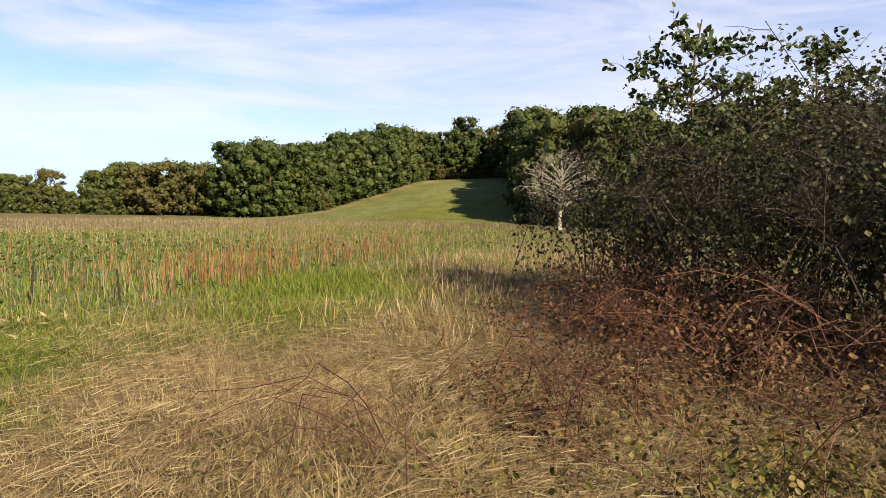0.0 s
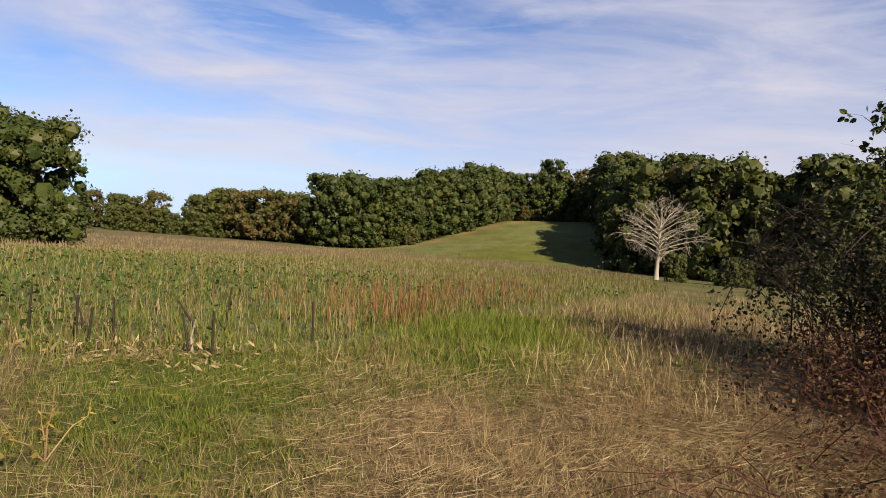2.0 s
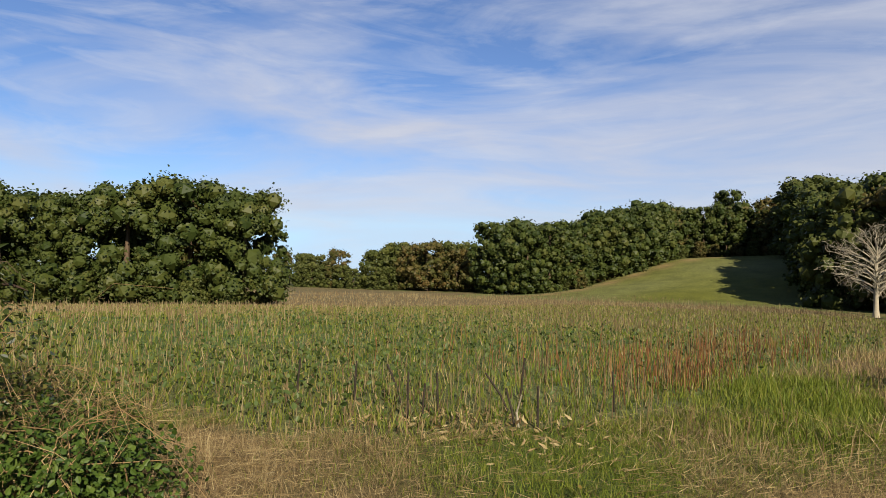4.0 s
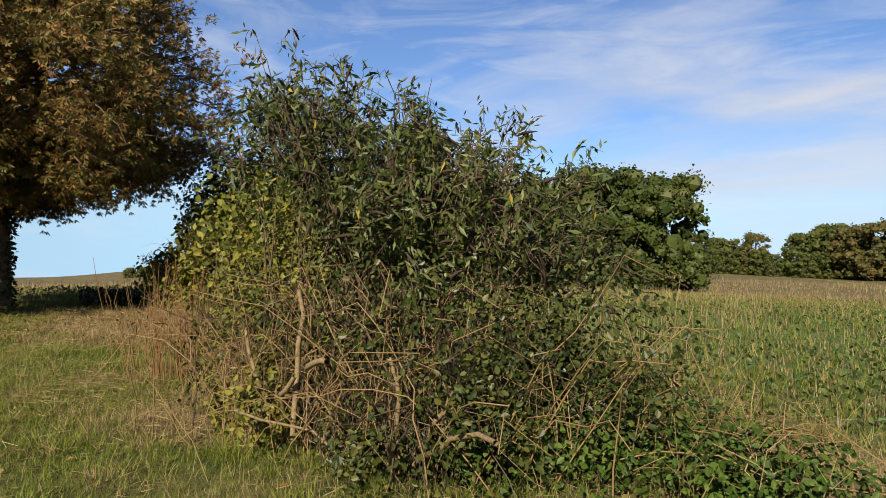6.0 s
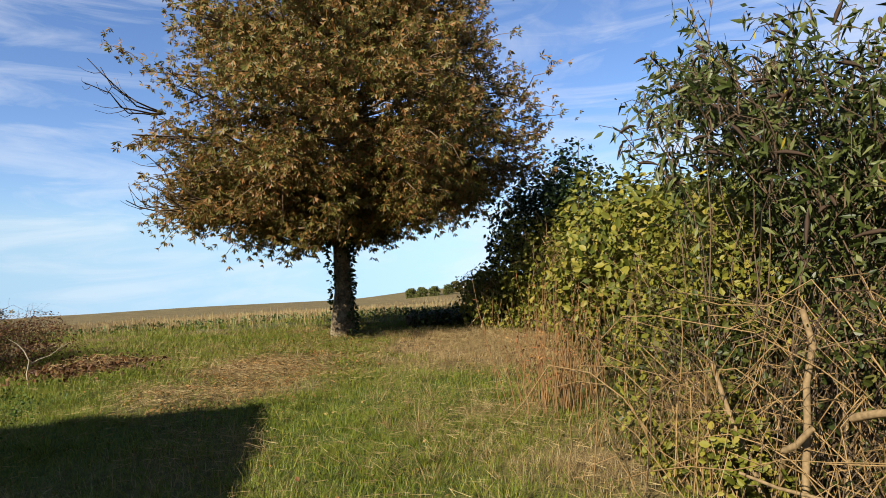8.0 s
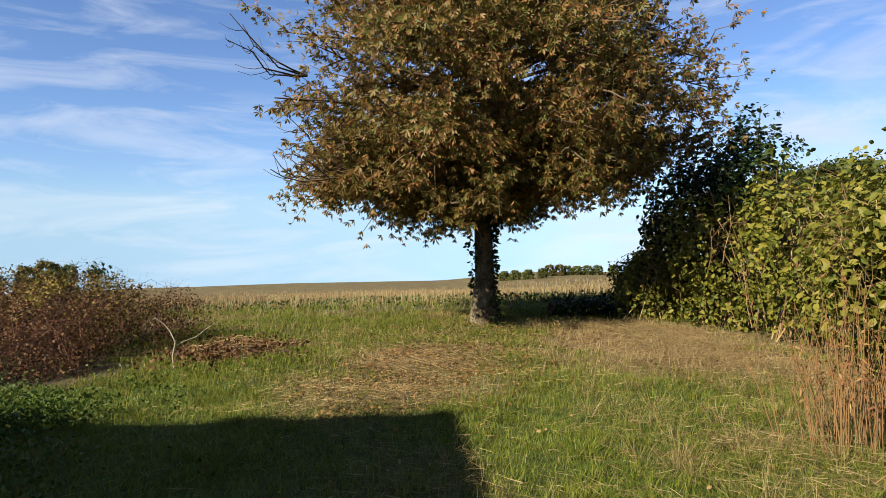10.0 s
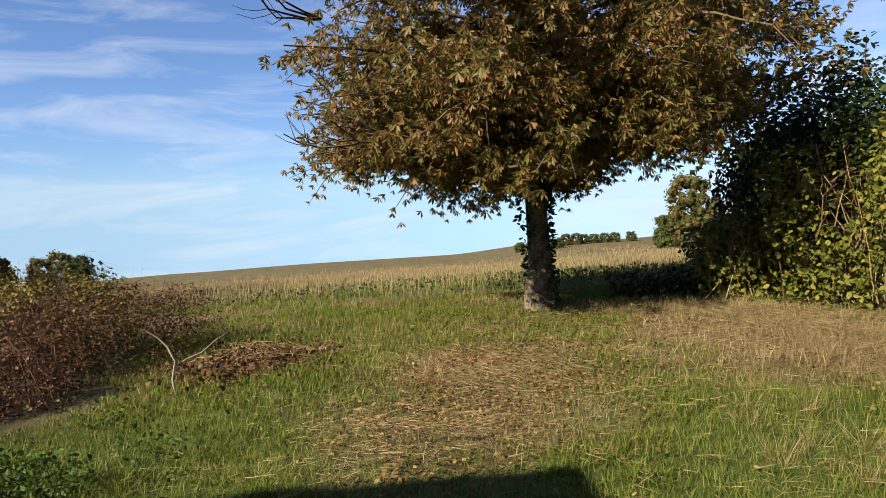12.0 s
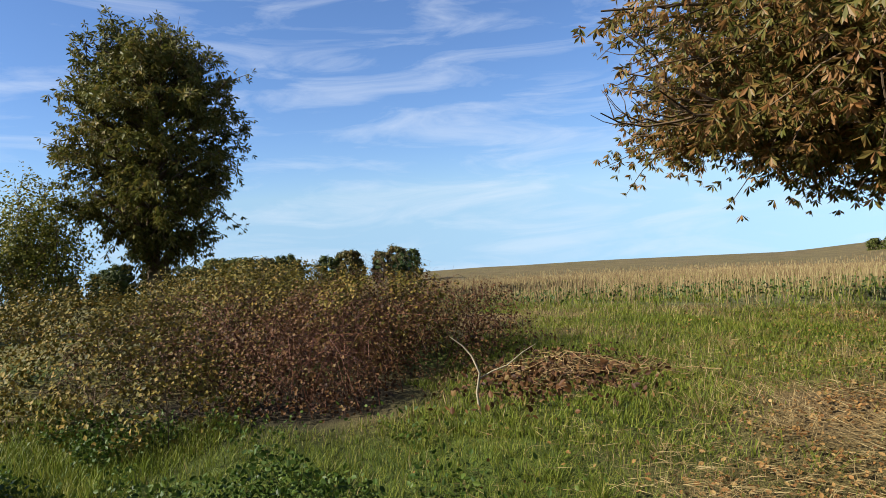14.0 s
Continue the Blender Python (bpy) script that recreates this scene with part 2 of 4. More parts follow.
MAT_RUST = material("rusty_weed", [(0.16, 0.06, 0.03), (0.3, 0.125, 0.055), (0.42, 0.28, 0.12)], 0.75, 0.15)
MAT_CROP = material("crop_leaf", [(0.045, 0.078, 0.02), (0.085, 0.125, 0.035), (0.14, 0.17, 0.055)], 0.5, 0.2)
MAT_POST = material("blackened_stalk", [(0.02, 0.016, 0.013), (0.06, 0.045, 0.035)], 0.85, grain=0.4)
MAT_BARK = material("bark", [(0.07, 0.05, 0.035), (0.16, 0.122, 0.085), (0.27, 0.215, 0.155)], 0.9, scale=5.0, by="noise", grain=0.5, gscale=26.0, bump=0.03)
MAT_TWIG = material("twig", [(0.05, 0.033, 0.024), (0.12, 0.08, 0.055), (0.19, 0.135, 0.09)], 0.8)
MAT_BLACKTWIG = material("blackthorn_twig", [(0.03, 0.022, 0.018), (0.065, 0.046, 0.036), (0.14, 0.105, 0.08)], 0.8)
MAT_CANE = material("bare_cane", [(0.08, 0.048, 0.025), (0.27, 0.17, 0.085), (0.52, 0.37, 0.2)], 0.55)
MAT_REDCANE = material("red_cane", [(0.03, 0.012, 0.01), (0.1, 0.036, 0.024), (0.28, 0.13, 0.08)], 0.65)
MAT_DEADWOOD = material("weathered_wood", [(0.3, 0.25, 0.2), (0.5, 0.44, 0.36)], 0.85, grain=0.3, gscale=40)
MAT_CHESTNUT = material("chestnut_leaf", [(0.05, 0.068, 0.018), (0.15, 0.15, 0.036), (0.26, 0.195, 0.065), (0.34, 0.155, 0.06), (0.56, 0.38, 0.2)], 0.45, 0.38, shift=0.45)
MAT_IVY = material("ivy_leaf", [(0.014, 0.03, 0.009), (0.03, 0.055, 0.015), (0.055, 0.085, 0.022)], 0.4, 0.12)
MAT_BUDDLEIA = material("buddleia_leaf", [(0.022, 0.036, 0.008), (0.05, 0.07, 0.016), (0.1, 0.118, 0.034), (0.26, 0.27, 0.13)], 0.42, 0.15)
MAT_YELLOW = material("yellow_leaf", [(0.42, 0.3, 0.03), (0.5, 0.4, 0.08)], 0.5, 0.3)
MAT_BRAMBLE = material("bramble_leaf", [(0.045, 0.055, 0.012), (0.1, 0.1, 0.02), (0.18, 0.145, 0.034), (0.24, 0.14, 0.045)], 0.5, 0.18)
# darker copy of the bramble leaf: the bush's inner shade put into its colour
MAT_SHADEBRAMBLE = material("shaded_bramble_leaf", [(0.018, 0.028, 0.007), (0.035, 0.05, 0.011), (0.07, 0.08, 0.02), (0.16, 0.14, 0.04)], 0.4, 0.1)
MAT_MOUND = material("autumn_bramble_leaf", [(0.026, 0.03, 0.006), (0.11, 0.1, 0.018), (0.24, 0.185, 0.035), (0.32, 0.19, 0.05)], 0.6, 0.12)
MAT_REDBRAMBLE = material("withered_bramble_leaf", [(0.03, 0.013, 0.008), (0.08, 0.035, 0.017), (0.17, 0.08, 0.035), (0.2, 0.14, 0.05)], 0.6, 0.15)
MAT_NETTLE = material("nettle_leaf", [(0.03, 0.06, 0.01), (0.065, 0.115, 0.018), (0.13, 0.18, 0.035)], 0.5, 0.25)
MAT_HAZEL = material("hazel_leaf", [(0.06, 0.085, 0.014), (0.14, 0.155, 0.024), (0.25, 0.235, 0.04), (0.34, 0.27, 0.06)], 0.5, 0.28)
MAT_THORN = material("blackthorn_leaf", [(0.02, 0.024, 0.01), (0.036, 0.04, 0.014), (0.07, 0.066, 0.024), (0.14, 0.12, 0.045)], 0.55, 0.15)
MAT_OAK = material("oak_leaf", [(0.022, 0.038, 0.009), (0.046, 0.066, 0.014), (0.08, 0.098, 0.022), (0.125, 0.12, 0.034)], 0.55, 0.18, scale=0.25, shift=0.5)
MAT_OAK_WARM = material("turning_leaf", [(0.04, 0.05, 0.013), (0.08, 0.08, 0.02), (0.12, 0.095, 0.03), (0.15, 0.08, 0.03)], 0.55, 0.18, scale=0.25, shift=0.5)
MAT_OAK_LIGHT = material("light_leaf", [(0.05, 0.065, 0.016), (0.085, 0.1, 0.024), (0.13, 0.13, 0.035)], 0.55, 0.2, scale=0.25, shift=0.5)
MAT_TURNING = material("dull_green_leaf", [(0.06, 0.08, 0.018), (0.12, 0.13, 0.028), (0.2, 0.175, 0.045), (0.26, 0.17, 0.05)], 0.5, 0.25, scale=0.4, shift=0.5)
MAT_PLASTER = material("dark_stone_wall", [(0.07, 0.06, 0.05), (0.12, 0.105, 0.085)], 0.9, scale=1.5, by="noise", grain=0.15, bump=0.004)
MAT_TILE = material("roof_tile", [(0.2, 0.1, 0.06), (0.3, 0.16, 0.1)], 0.85, scale=2.0, by="noise", grain=0.2)
MAT_SPIKE = material("faded_flower", [(0.035, 0.022, 0.016), (0.08, 0.05, 0.035)], 0.85)
MAT_CUT = material("cut_wood", [(0.2, 0.13, 0.075), (0.32, 0.23, 0.14)], 0.8, grain=0.3, gscale=40)
MAT_CHALK = material("pale_stone", [(0.4, 0.36, 0.3), (0.5, 0.46, 0.4)], 0.9, grain=0.2)


# ---- ground ----
xs = np.concatenate([-np.geomspace(3500, 26, 90), np.linspace(-25, 22, 190), np.geomspace(23, 3500, 90)])
GX, GY = np.meshgrid(xs - 6, xs + 6)
GZ = height(GX, GY)
n = len(xs)
i = (np.arange(n - 1)[:, None] * n + np.arange(n - 1)).ravel()
ground = build("ground", np.stack([GX, GY, GZ], -1).reshape(-1, 3), np.stack([i, i + 1, i + n + 1, i + n], 1), MAT_GROUND, smooth=True)
tagged(ground, "rough meadow and weedy field on gently falling land", "ground", kind="structure")
gx, gy = GX.ravel(), GY.ravel()
g = lush(gx, gy)[:, None]
cover = (1 - g) * np.array([0.2, 0.135, 0.06]) + g * np.array([0.075, 0.1, 0.018])
f = in_field(gx, gy)[:, None]
fg = (0.5 + 0.5 * lumps(gx, gy, 0, 0.22, 3.0))[:, None]
dd = np.hypot(gx + 8, gy - 2)[:, None]
near_f = np.exp(-((dd - 13) / 9) ** 2)
fg = fg * (0.25 + 0.75 * sm(60, 20, dd))
cover = np.where(f, (1 - fg) * np.array([0.16, 0.12, 0.055]) + fg * np.array([0.1, 0.115, 0.035]) + near_f * np.array([-0.03, 0.015, -0.005]), cover)
k = (sm(88, 100, gy) * (gx > -45))[:, None]
cover = (1 - k) * cover + k * (np.array([0.14, 0.145, 0.038]) + 0.025 * lumps(gx, gy, 0, 0.12)[:, None])
edge = (spot(gx, gy, 0, 0, 1e9, 1e9) * sm(4, 0, np.abs(gx + 34 - 0.62 * (gy - 112))) * (gy > 100) * (gy < 165))[:, None]
cover = (1 - 0.7 * edge) * cover + 0.7 * edge * np.array([0.28, 0.18, 0.08])
# bare soil and litter under the thickets, with their shade painted into the colour
shaded_soil = np.clip(1.2 * spot(gx, gy, -16.6, -4.9, 1.3, 0.8) + spot(gx, gy, -15.9, -6.3, 0.9, 0.9) + spot(gx, gy, -17.9, -2.9, 0.7, 0.5) + spot(gx, gy, -9.6, 3.9, 1.6, 0.8), 0, 0.9)[:, None]
cover = (1 - shaded_soil) * cover + shaded_soil * np.array([0.055, 0.038, 0.026])
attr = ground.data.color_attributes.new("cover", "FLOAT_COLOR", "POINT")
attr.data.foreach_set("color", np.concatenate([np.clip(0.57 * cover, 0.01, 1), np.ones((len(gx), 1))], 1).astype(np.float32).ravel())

# ---- things: helpers ----
BASE = {}
JOINED = {"twigs", "fine_twigs", "stems", "canes", "sticks", "foliage", "crown", "side_shoots", "bare_shoots", "bare_twigs", "dead_leaves", "yellow_leaves", "seed_heads", "ivy", "leaves"}


def thing(name, base, label, category, group="", kind=""):
    e = new(name)
    e.location = base
    BASE[name] = base
    e.empty_display_size = 0.2
    return tagged(e, label, category, group, kind)


def part(name, VF, mat, parent, label="", smooth=False):
    """Links vertices and faces, given in world places, as one mesh under a thing."""
    V, F = VF
    top = parent if parent.parent is None else parent.parent
    ob = build(name, np.asarray(V) - np.array(top.location), F, mat, parent, smooth)
    return tagged(ob, label, kind="stuff" if name in JOINED else "")


def pieces(name, P, R, sides, mat, parent, label=""):
    """One tube object for each polyline."""
    for path, rad in zip(P, R):
        part(name, tubes([path], [rad], sides), mat, parent, label, True)


BLADE = ([(-0.5, 0, 0), (0.5, 0, 0), (-0.36, 0.16, 0.55), (0.36, 0.16, 0.55), (0, 0.6, 1)], [(0, 1, 3), (0, 3, 2), (2, 3, 4)])
LANCE = ([(0, 0, 0), (0.13, 0.03, 0.4), (0, 0.12, 1), (-0.13, 0.03, 0.4)], [(0, 1, 2), (0, 2, 3)])
OVAL = ([(0, 0, 0), (0.3, 0.07, 0.3), (0.26, 0.06, 0.68), (0, 0, 1), (-0.26, 0.06, 0.68), (-0.3, 0.07, 0.3)], [(0, 1, 2), (0, 2, 3), (0, 3, 4), (0, 4, 5)])
LEAFLET = ([(0, 0, 0), (0.15, 0.03, 0.6), (0, 0.1, 1), (-0.15, 0.03, 0.6)], [(0, 1, 2), (0, 2, 3)])
CARD = ([(0, 0, 0), (0.42, 0.1, 0.5), (0, 0, 1), (-0.42, 0.1, 0.5)], [(0, 1, 2), (0, 2, 3)])


def upright(n, lean=0.3):
    """Turns that keep z up with a little lean and any heading."""
    d = np.stack([rng.normal(0, lean, n), rng.normal(0, lean, n), np.ones(n)], 1)
    return frames(d, rng.uniform(0, 2 * math.pi, n))


def at_ground(x, y, lift=0.0):
    return np.stack([x, y, height(x, y) + lift], 1)


def facing(normal, wild):
    """Turns that lay a leaf's flat side about along the given normals."""
    y = normal + wild * unit(len(normal))
    y /= np.maximum(np.linalg.norm(y, axis=1, keepdims=True), 1e-6)
    z = np.cross(y, unit(len(y)))
    z /= np.maximum(np.linalg.norm(z, axis=1, keepdims=True), 1e-6)
    return np.stack([np.cross(y, z), y, z], 2)


def leaves(p, size, shape=OVAL, out=None, droop=0.0, vary=0.35, face=None, wild=0.75):
    """Leaves at places p, facing about, drooping a little, or laid along the face normals."""
    n = len(p)
    if face is not None:
        return strew(*shape, p, facing(face, wild), size * rng.uniform(1 - vary, 1 + vary, n))
    d = unit(n)
    if out is not None:
        d = d + out
    d[:, 2] -= droop
    return strew(*shape, p, frames(d, rng.uniform(0, 6.28, n)), size * rng.uniform(1 - vary, 1 + vary, n))


def cloud(blobs, n, shell=0.4, rough=0.25, inner=0.55, floor=True, clump=0.0, freq=5.0):
    """Places in the outer layers of a heap of ellipsoids (x, y, z, rx, ry, rz), and the way out of it."""
    B = np.asarray(blobs, float)
    w = (B[:, 3] * B[:, 4] + B[:, 3] * B[:, 5] + B[:, 4] * B[:, 5])
    k = rng.choice(len(B), n, p=w / w.sum())
    d = unit(n)
    s = 1 - shell * rng.random(n) ** 1.3 + rough * lumps(d[:, 0] * 2.5 + k, d[:, 1] * 2.5, d[:, 2] * 2.5, 2.0) * 0.6
    p = B[k, :3] + d * s[:, None] * B[k, 3:]
    keep = np.ones(n, bool)
    for b in range(len(B)):
        q = np.linalg.norm((p - B[b, :3]) / B[b, 3:], axis=1)
        keep &= (q > inner) | (k == b)
    if clump:
        keep &= lumps(p[:, 0], p[:, 1], p[:, 2], freq, 2.0) + 0.6 * lumps(p[:, 0], p[:, 1], p[:, 2], freq * 2.3, 5.0) > rng.normal(clump - 0.5, 0.15, n)
    if floor:
        keep &= p[:, 2] > height(p[:, 0], p[:, 1]) + 0.02
    return p[keep], d[keep]


def arcs(base, tip, sag, r0, r1=0.3, m=6, wild=0.06, sides=3):
    """Canes from base to tip that bow upwards by sag."""
    t = np.linspace(0, 1, m)[None, :, None]
    P = base[:, None] * (1 - t) + tip[:, None] * t
    P[:, :, 2] += (4 * t * (1 - t))[:, :, 0] * np.asarray(sag)[:, None]
    P += rng.normal(0, wild, P.shape) * t
    R = np.asarray(r0)[:, None] * (1 - (1 - r1) * t[:, :, 0])
    return P, tubes(P, R, sides)


def taper(n, m, r0, r1):
    return np.asarray(r0) * np.linspace(1, r1, m)[None] * np.ones((n, 1))


def along(P, n, lo=0.3, hi=1.0):
    """n places along each polyline."""
    a, m, _ = P.shape
    t = rng.uniform(lo, hi, (a, n)) * (m - 1)
    i = np.minimum(t.astype(int), m - 2)
    u = (t - i)[..., None]
    j = np.arange(a)[:, None]
    return (P[j, i] * (1 - u) + P[j, i + 1] * u).reshape(-1, 3)


# ---- trees ----
def branches(base, top_z, crown, n, r0, levels=2, up=0.5, low=0.25):
    """A trunk and limbs that fork into a crown (centre, radii): trunk tube, limb tubes, and the twig tips."""
    base, c, r = np.array(base, float), np.array(crown[:3], float), np.array(crown[3:], float)
    z = np.linspace(0, 1, 9)
    T = base + np.stack([0.12 * lumps(z * 3, base[0], 0, 1.3), 0.12 * lumps(z * 3, base[1], 1, 1.3), z * (top_z - base[2])], 1)
    T[0] = base
    T[:, :2] += np.outer(sm(0.3, 1, z), c[:2] - base[:2])
    R = r0 * (1 - 0.75 * z)
    R[0] *= 1.35
    trunk = tubes([T], [R], 12)
    u = 1 - 2 * (np.arange(n) + 0.5) / n
    a = np.arange(n) * 2.39996 + rng.uniform(0, 6.28)
    d = np.stack([np.sqrt(1 - u * u) * np.cos(a), np.sqrt(1 - u * u) * np.sin(a), u], 1) + 0.12 * unit(n)
    d[:, 2] = d[:, 2] * 0.88 + 0.08
    d[:, :2] *= 1 + 0.5 * np.clip(-d[:, 2:3], 0, 1)
    tip = c + d * r * rng.uniform(0.75, 0.98, (n, 1))
    f = np.clip(low + (1 - low) * rng.random(n) * 0.85, 0, 0.95) * (len(z) - 1)
    order = np.argsort(tip[:, 2])
    f = np.sort(f)
    tip = tip[order]
    i = f.astype(int)
    u = (f - i)[:, None]
    start = T[i] * (1 - u) + T[np.minimum(i + 1, 8)] * u
    P1, t1 = arcs(start, tip, 0.12 * np.linalg.norm(tip - start, axis=1) * up, np.full(n, r0 * 0.28), 0.25, 7, 0.08, 5)
    m = n * 9
    s2 = along(P1, 9, 0.35, 1.0)
    e2 = s2 + (unit(m) * 0.6 + (s2 - c) / np.linalg.norm(s2 - c, axis=1, keepdims=True) * 0.6) * r.mean() * rng.uniform(0.15, 0.36, (m, 1))
    P2, t2 = arcs(s2, e2, np.full(m, 0.05), np.full(m, r0 * 0.075), 0.3, 5, 0.05, 3)
    return trunk, t1, t2, P1, P2


def cores(blobs, scale):
    """The close-leaved hearts of the clumps, as rough small bodies."""
    t = (1 + 5 ** 0.5) / 2
    V = np.array([(-1, t, 0), (1, t, 0), (-1, -t, 0), (1, -t, 0), (0, -1, t), (0, 1, t), (0, -1, -t), (0, 1, -t), (t, 0, -1), (t, 0, 1), (-t, 0, -1), (-t, 0, 1)]) / math.hypot(1, t)
    F = [(0, 11, 5), (0, 5, 1), (0, 1, 7), (0, 7, 10), (0, 10, 11), (1, 5, 9), (5, 11, 4), (11, 10, 2), (10, 7, 6), (7, 1, 8), (3, 9, 4), (3, 4, 2), (3, 2, 6), (3, 6, 8), (3, 8, 9), (4, 9, 5), (2, 4, 11), (6, 2, 10), (8, 6, 7), (9, 8, 1)]
    B = np.asarray(blobs, float)
    return strew(V, F, B[:, :3], frames(unit(len(B)), rng.uniform(0, 6.28, len(B))), B[:, 3:] * scale)


def far_tree(name, h, r, mat, label, seed, leaf=0.37, n=4400):
    """A woodland tree at the origin: trunk, and a crown of leafy clumps that reaches near the ground."""
    e = thing(name, (0, 0, 0), label, "tree", "woodland trees")
    part("trunk", tubes([[(0, 0, -0.8), (0.1, 0.05, h * 0.35), (0, 0.1, h * 0.8)]], [[0.3, 0.22, 0.08]], 7), MAT_TWIG, e)
    k = 150
    d = unit(k)
    d[:, 2] = d[:, 2] * 0.95 + 0.03
    z = h * 0.46 + d[:, 2] * h * 0.45
    wide = r * np.sqrt(np.clip(1 - ((z - h * 0.36) / (h * 0.66)) ** 2, 0.12, 1))
    a = rng.uniform(0, 6.28, k)
    q = np.sqrt(rng.uniform(0.2, 1, k)) * wide * 0.85
    s = rng.uniform(0.1, 0.28, k) * r
    blobs = np.stack([q * np.cos(a), q * np.sin(a), z, s, s, s * rng.uniform(0.65, 0.95, k)], 1)
    p, o = cloud(blobs, n, 0.45, 0.9, 0.7, floor=False)
    ok = p[:, 2] > -0.3
    p, o = p[ok], o[ok]
    part("crown", merge(leaves(p, leaf, CARD, vary=0.5, face=o + np.array([0, 0, 0.25]), wild=0.95), cores(blobs, 0.72)), mat, e)
    return e

# ---- woods round the field ----
KINDS = [
    far_tree("oak_tree", 12.5, 4.6, MAT_OAK, "dark green oak at the edge of the wood", 1),
    far_tree("oak_tree", 11.0, 4.2, MAT_OAK_WARM, "oak with leaves turning brown at the wood edge", 2),
    far_tree("ash_tree", 10.0, 4.0, MAT_OAK_LIGHT, "light green young tree along the field", 3),
    far_tree("oak_tree", 13.5, 4.2, MAT_OAK, "tall dark green oak in the wood", 4),
    far_tree("hornbeam_tree", 9.5, 4.4, MAT_OAK_LIGHT, "yellow-green hornbeam in the tree line", 5),
    far_tree("oak_tree", 12.0, 5.2, MAT_OAK, "broad dark green oak above the field", 6),
    far_tree("oak_tree", 12.0, 5.0, MAT_OAK, "dense dark green oak beside the field", 7, 0.27, 11000),
    far_tree("oak_tree", 11.0, 4.6, MAT_OAK_WARM, "dense oak with some browning leaves beside the field", 8, 0.27, 10000),
]
used = set()


def plant(kind, x, y, s, sink=0.0):
    z = float(height(x, y)) - sink
    m = pose(x, y, z, 0, 0, rng.uniform(0, 360)) @ Matrix.Diagonal((s * rng.uniform(0.92, 1.12), s * rng.uniform(0.92, 1.12), s, 1))
    if kind not in used:
        used.add(kind)
        KINDS[kind].matrix_basis = m
        return
    copy_thing(KINDS[kind], m).scale = m.to_scale()


def row(points, step, kinds, tall, depth=1, gap=6.0, jitter=1.0):
    """Trees along a polyline of (x, y), as tall as tall(x, y)."""
    pts = np.array(points, float)
    for (a, b) in zip(pts[:-1], pts[1:]):
        d = b - a
        side = np.array([-d[1], d[0]]) / np.hypot(*d)
        for k in range(max(1, int(np.hypot(*d) / step))):
            for q in range(depth):
                p = a + d * (k + 0.5 * (q % 2)) * step / np.hypot(*d) + side * q * gap + rng.normal(0, jitter, 2)
                kind = kinds[int(rng.integers(len(kinds)))]
                plant(kind, p[0], p[1], tall * (1 + 0.06 * q) * rng.uniform(0.88, 1.1) / (12.5, 11, 10, 13.5, 9.5, 12, 12, 11)[kind], 0.3)


# the wood west of the field
row([(-42, 48.5), (-55, 42.5), (-68, 36), (-80, 30)], 4.6, [6, 7, 6], 11.3, 1, 5.0, 0.6)
row([(-49, 53), (-64, 47), (-80, 38)], 6.0, [0, 4, 1], 12.0, 1, 5.0)
plant(4, -81, 27, 0.42)
plant(1, -78.5, 29, 0.75)
# the tree line beyond the field
row([(-112, 128), (-92, 130), (-70, 128)], 6.0, [2, 4, 1], 8.6, 1, 6.0)
row([(-72, 128), (-46, 126)], 5.0, [2, 4, 1, 2], 10.3, 2, 6.0)
row([(-45, 124), (-34, 121), (-26, 134), (-19, 150), (-12, 168)], 5.0, [0, 3, 5, 0], 14.6, 2, 6.0)
row([(-14, 174), (6, 177), (24, 172)], 5.0, [0, 1, 3, 5, 1], 14.2, 2, 7.0)
plant(3, 1.0, 186, 1.4)
# the wood on the east of the knoll
row([(16, 165), (15, 140), (14.0, 118), (15, 102), (22, 92), (31, 86), (43, 80), (56, 70)], 5.4, [0, 2, 5, 1, 3, 2], 17.0, 1)
row([(24, 140), (24, 112), (32, 98), (44, 92), (60, 84)], 6.5, [0, 3, 5], 18.5, 1)
row([(-30, 126), (-22, 140), (-15, 156), (-10, 168), (6, 171), (18, 168)], 4.0, [4, 2, 1], 4.2, 1, 4.0, 0.8)
row([(-42, 47), (-53, 41.5), (-66, 35), (-78, 29)], 3.2, [4], 3.0, 1, 3.0, 0.5)
row([(-112, 124), (-90, 126), (-60, 124)], 4.0, [2, 4], 5.5, 1, 3.0, 0.8)
row([(-14, 178), (8, 181), (26, 177)], 3.0, [4, 2], 8.0, 1, 3.0, 0.6)
row([(9, 60), (14, 62), (20, 66), (28, 66)], 3.2, [4, 1, 2], 2.9, 1, 3.0, 0.7)
# far trees over the crest
row([(-76, -91), (-92, -76), (-107, -56), (-112, -47)], 2.7, [5, 0, 1, 4], 6.4, 1, 6.0)
for x_, y_, top_ in ((-127, 25.0, -3.4), (-128, 22.5, -3.3), (-130, 20.5, -2.9), (-131, 18.5, -2.5), (-135, 28, -4.7), (-135, 30, -4.9), (-136, 32, -4.8), (-136, 34, -5.0), (-136, 36, -4.8), (-136, 38, -4.9), (-135, 41, -4.7), (-132, 47, -3.5), (-130, 51, -3.4)):
    kind_ = (4, 2, 1)[int(rng.integers(3))]
    s_ = max(0.2, (top_ - 1.7 - float(height(x_, y_))) / (11, 11, 10, 10, 9.5)[kind_])
    plant(kind_, x_, y_, s_ * 1.5, s_ * 4.5)
for k in range(len(KINDS)):
    if k not in used:
        plant(k, 40, 130, 1.0)


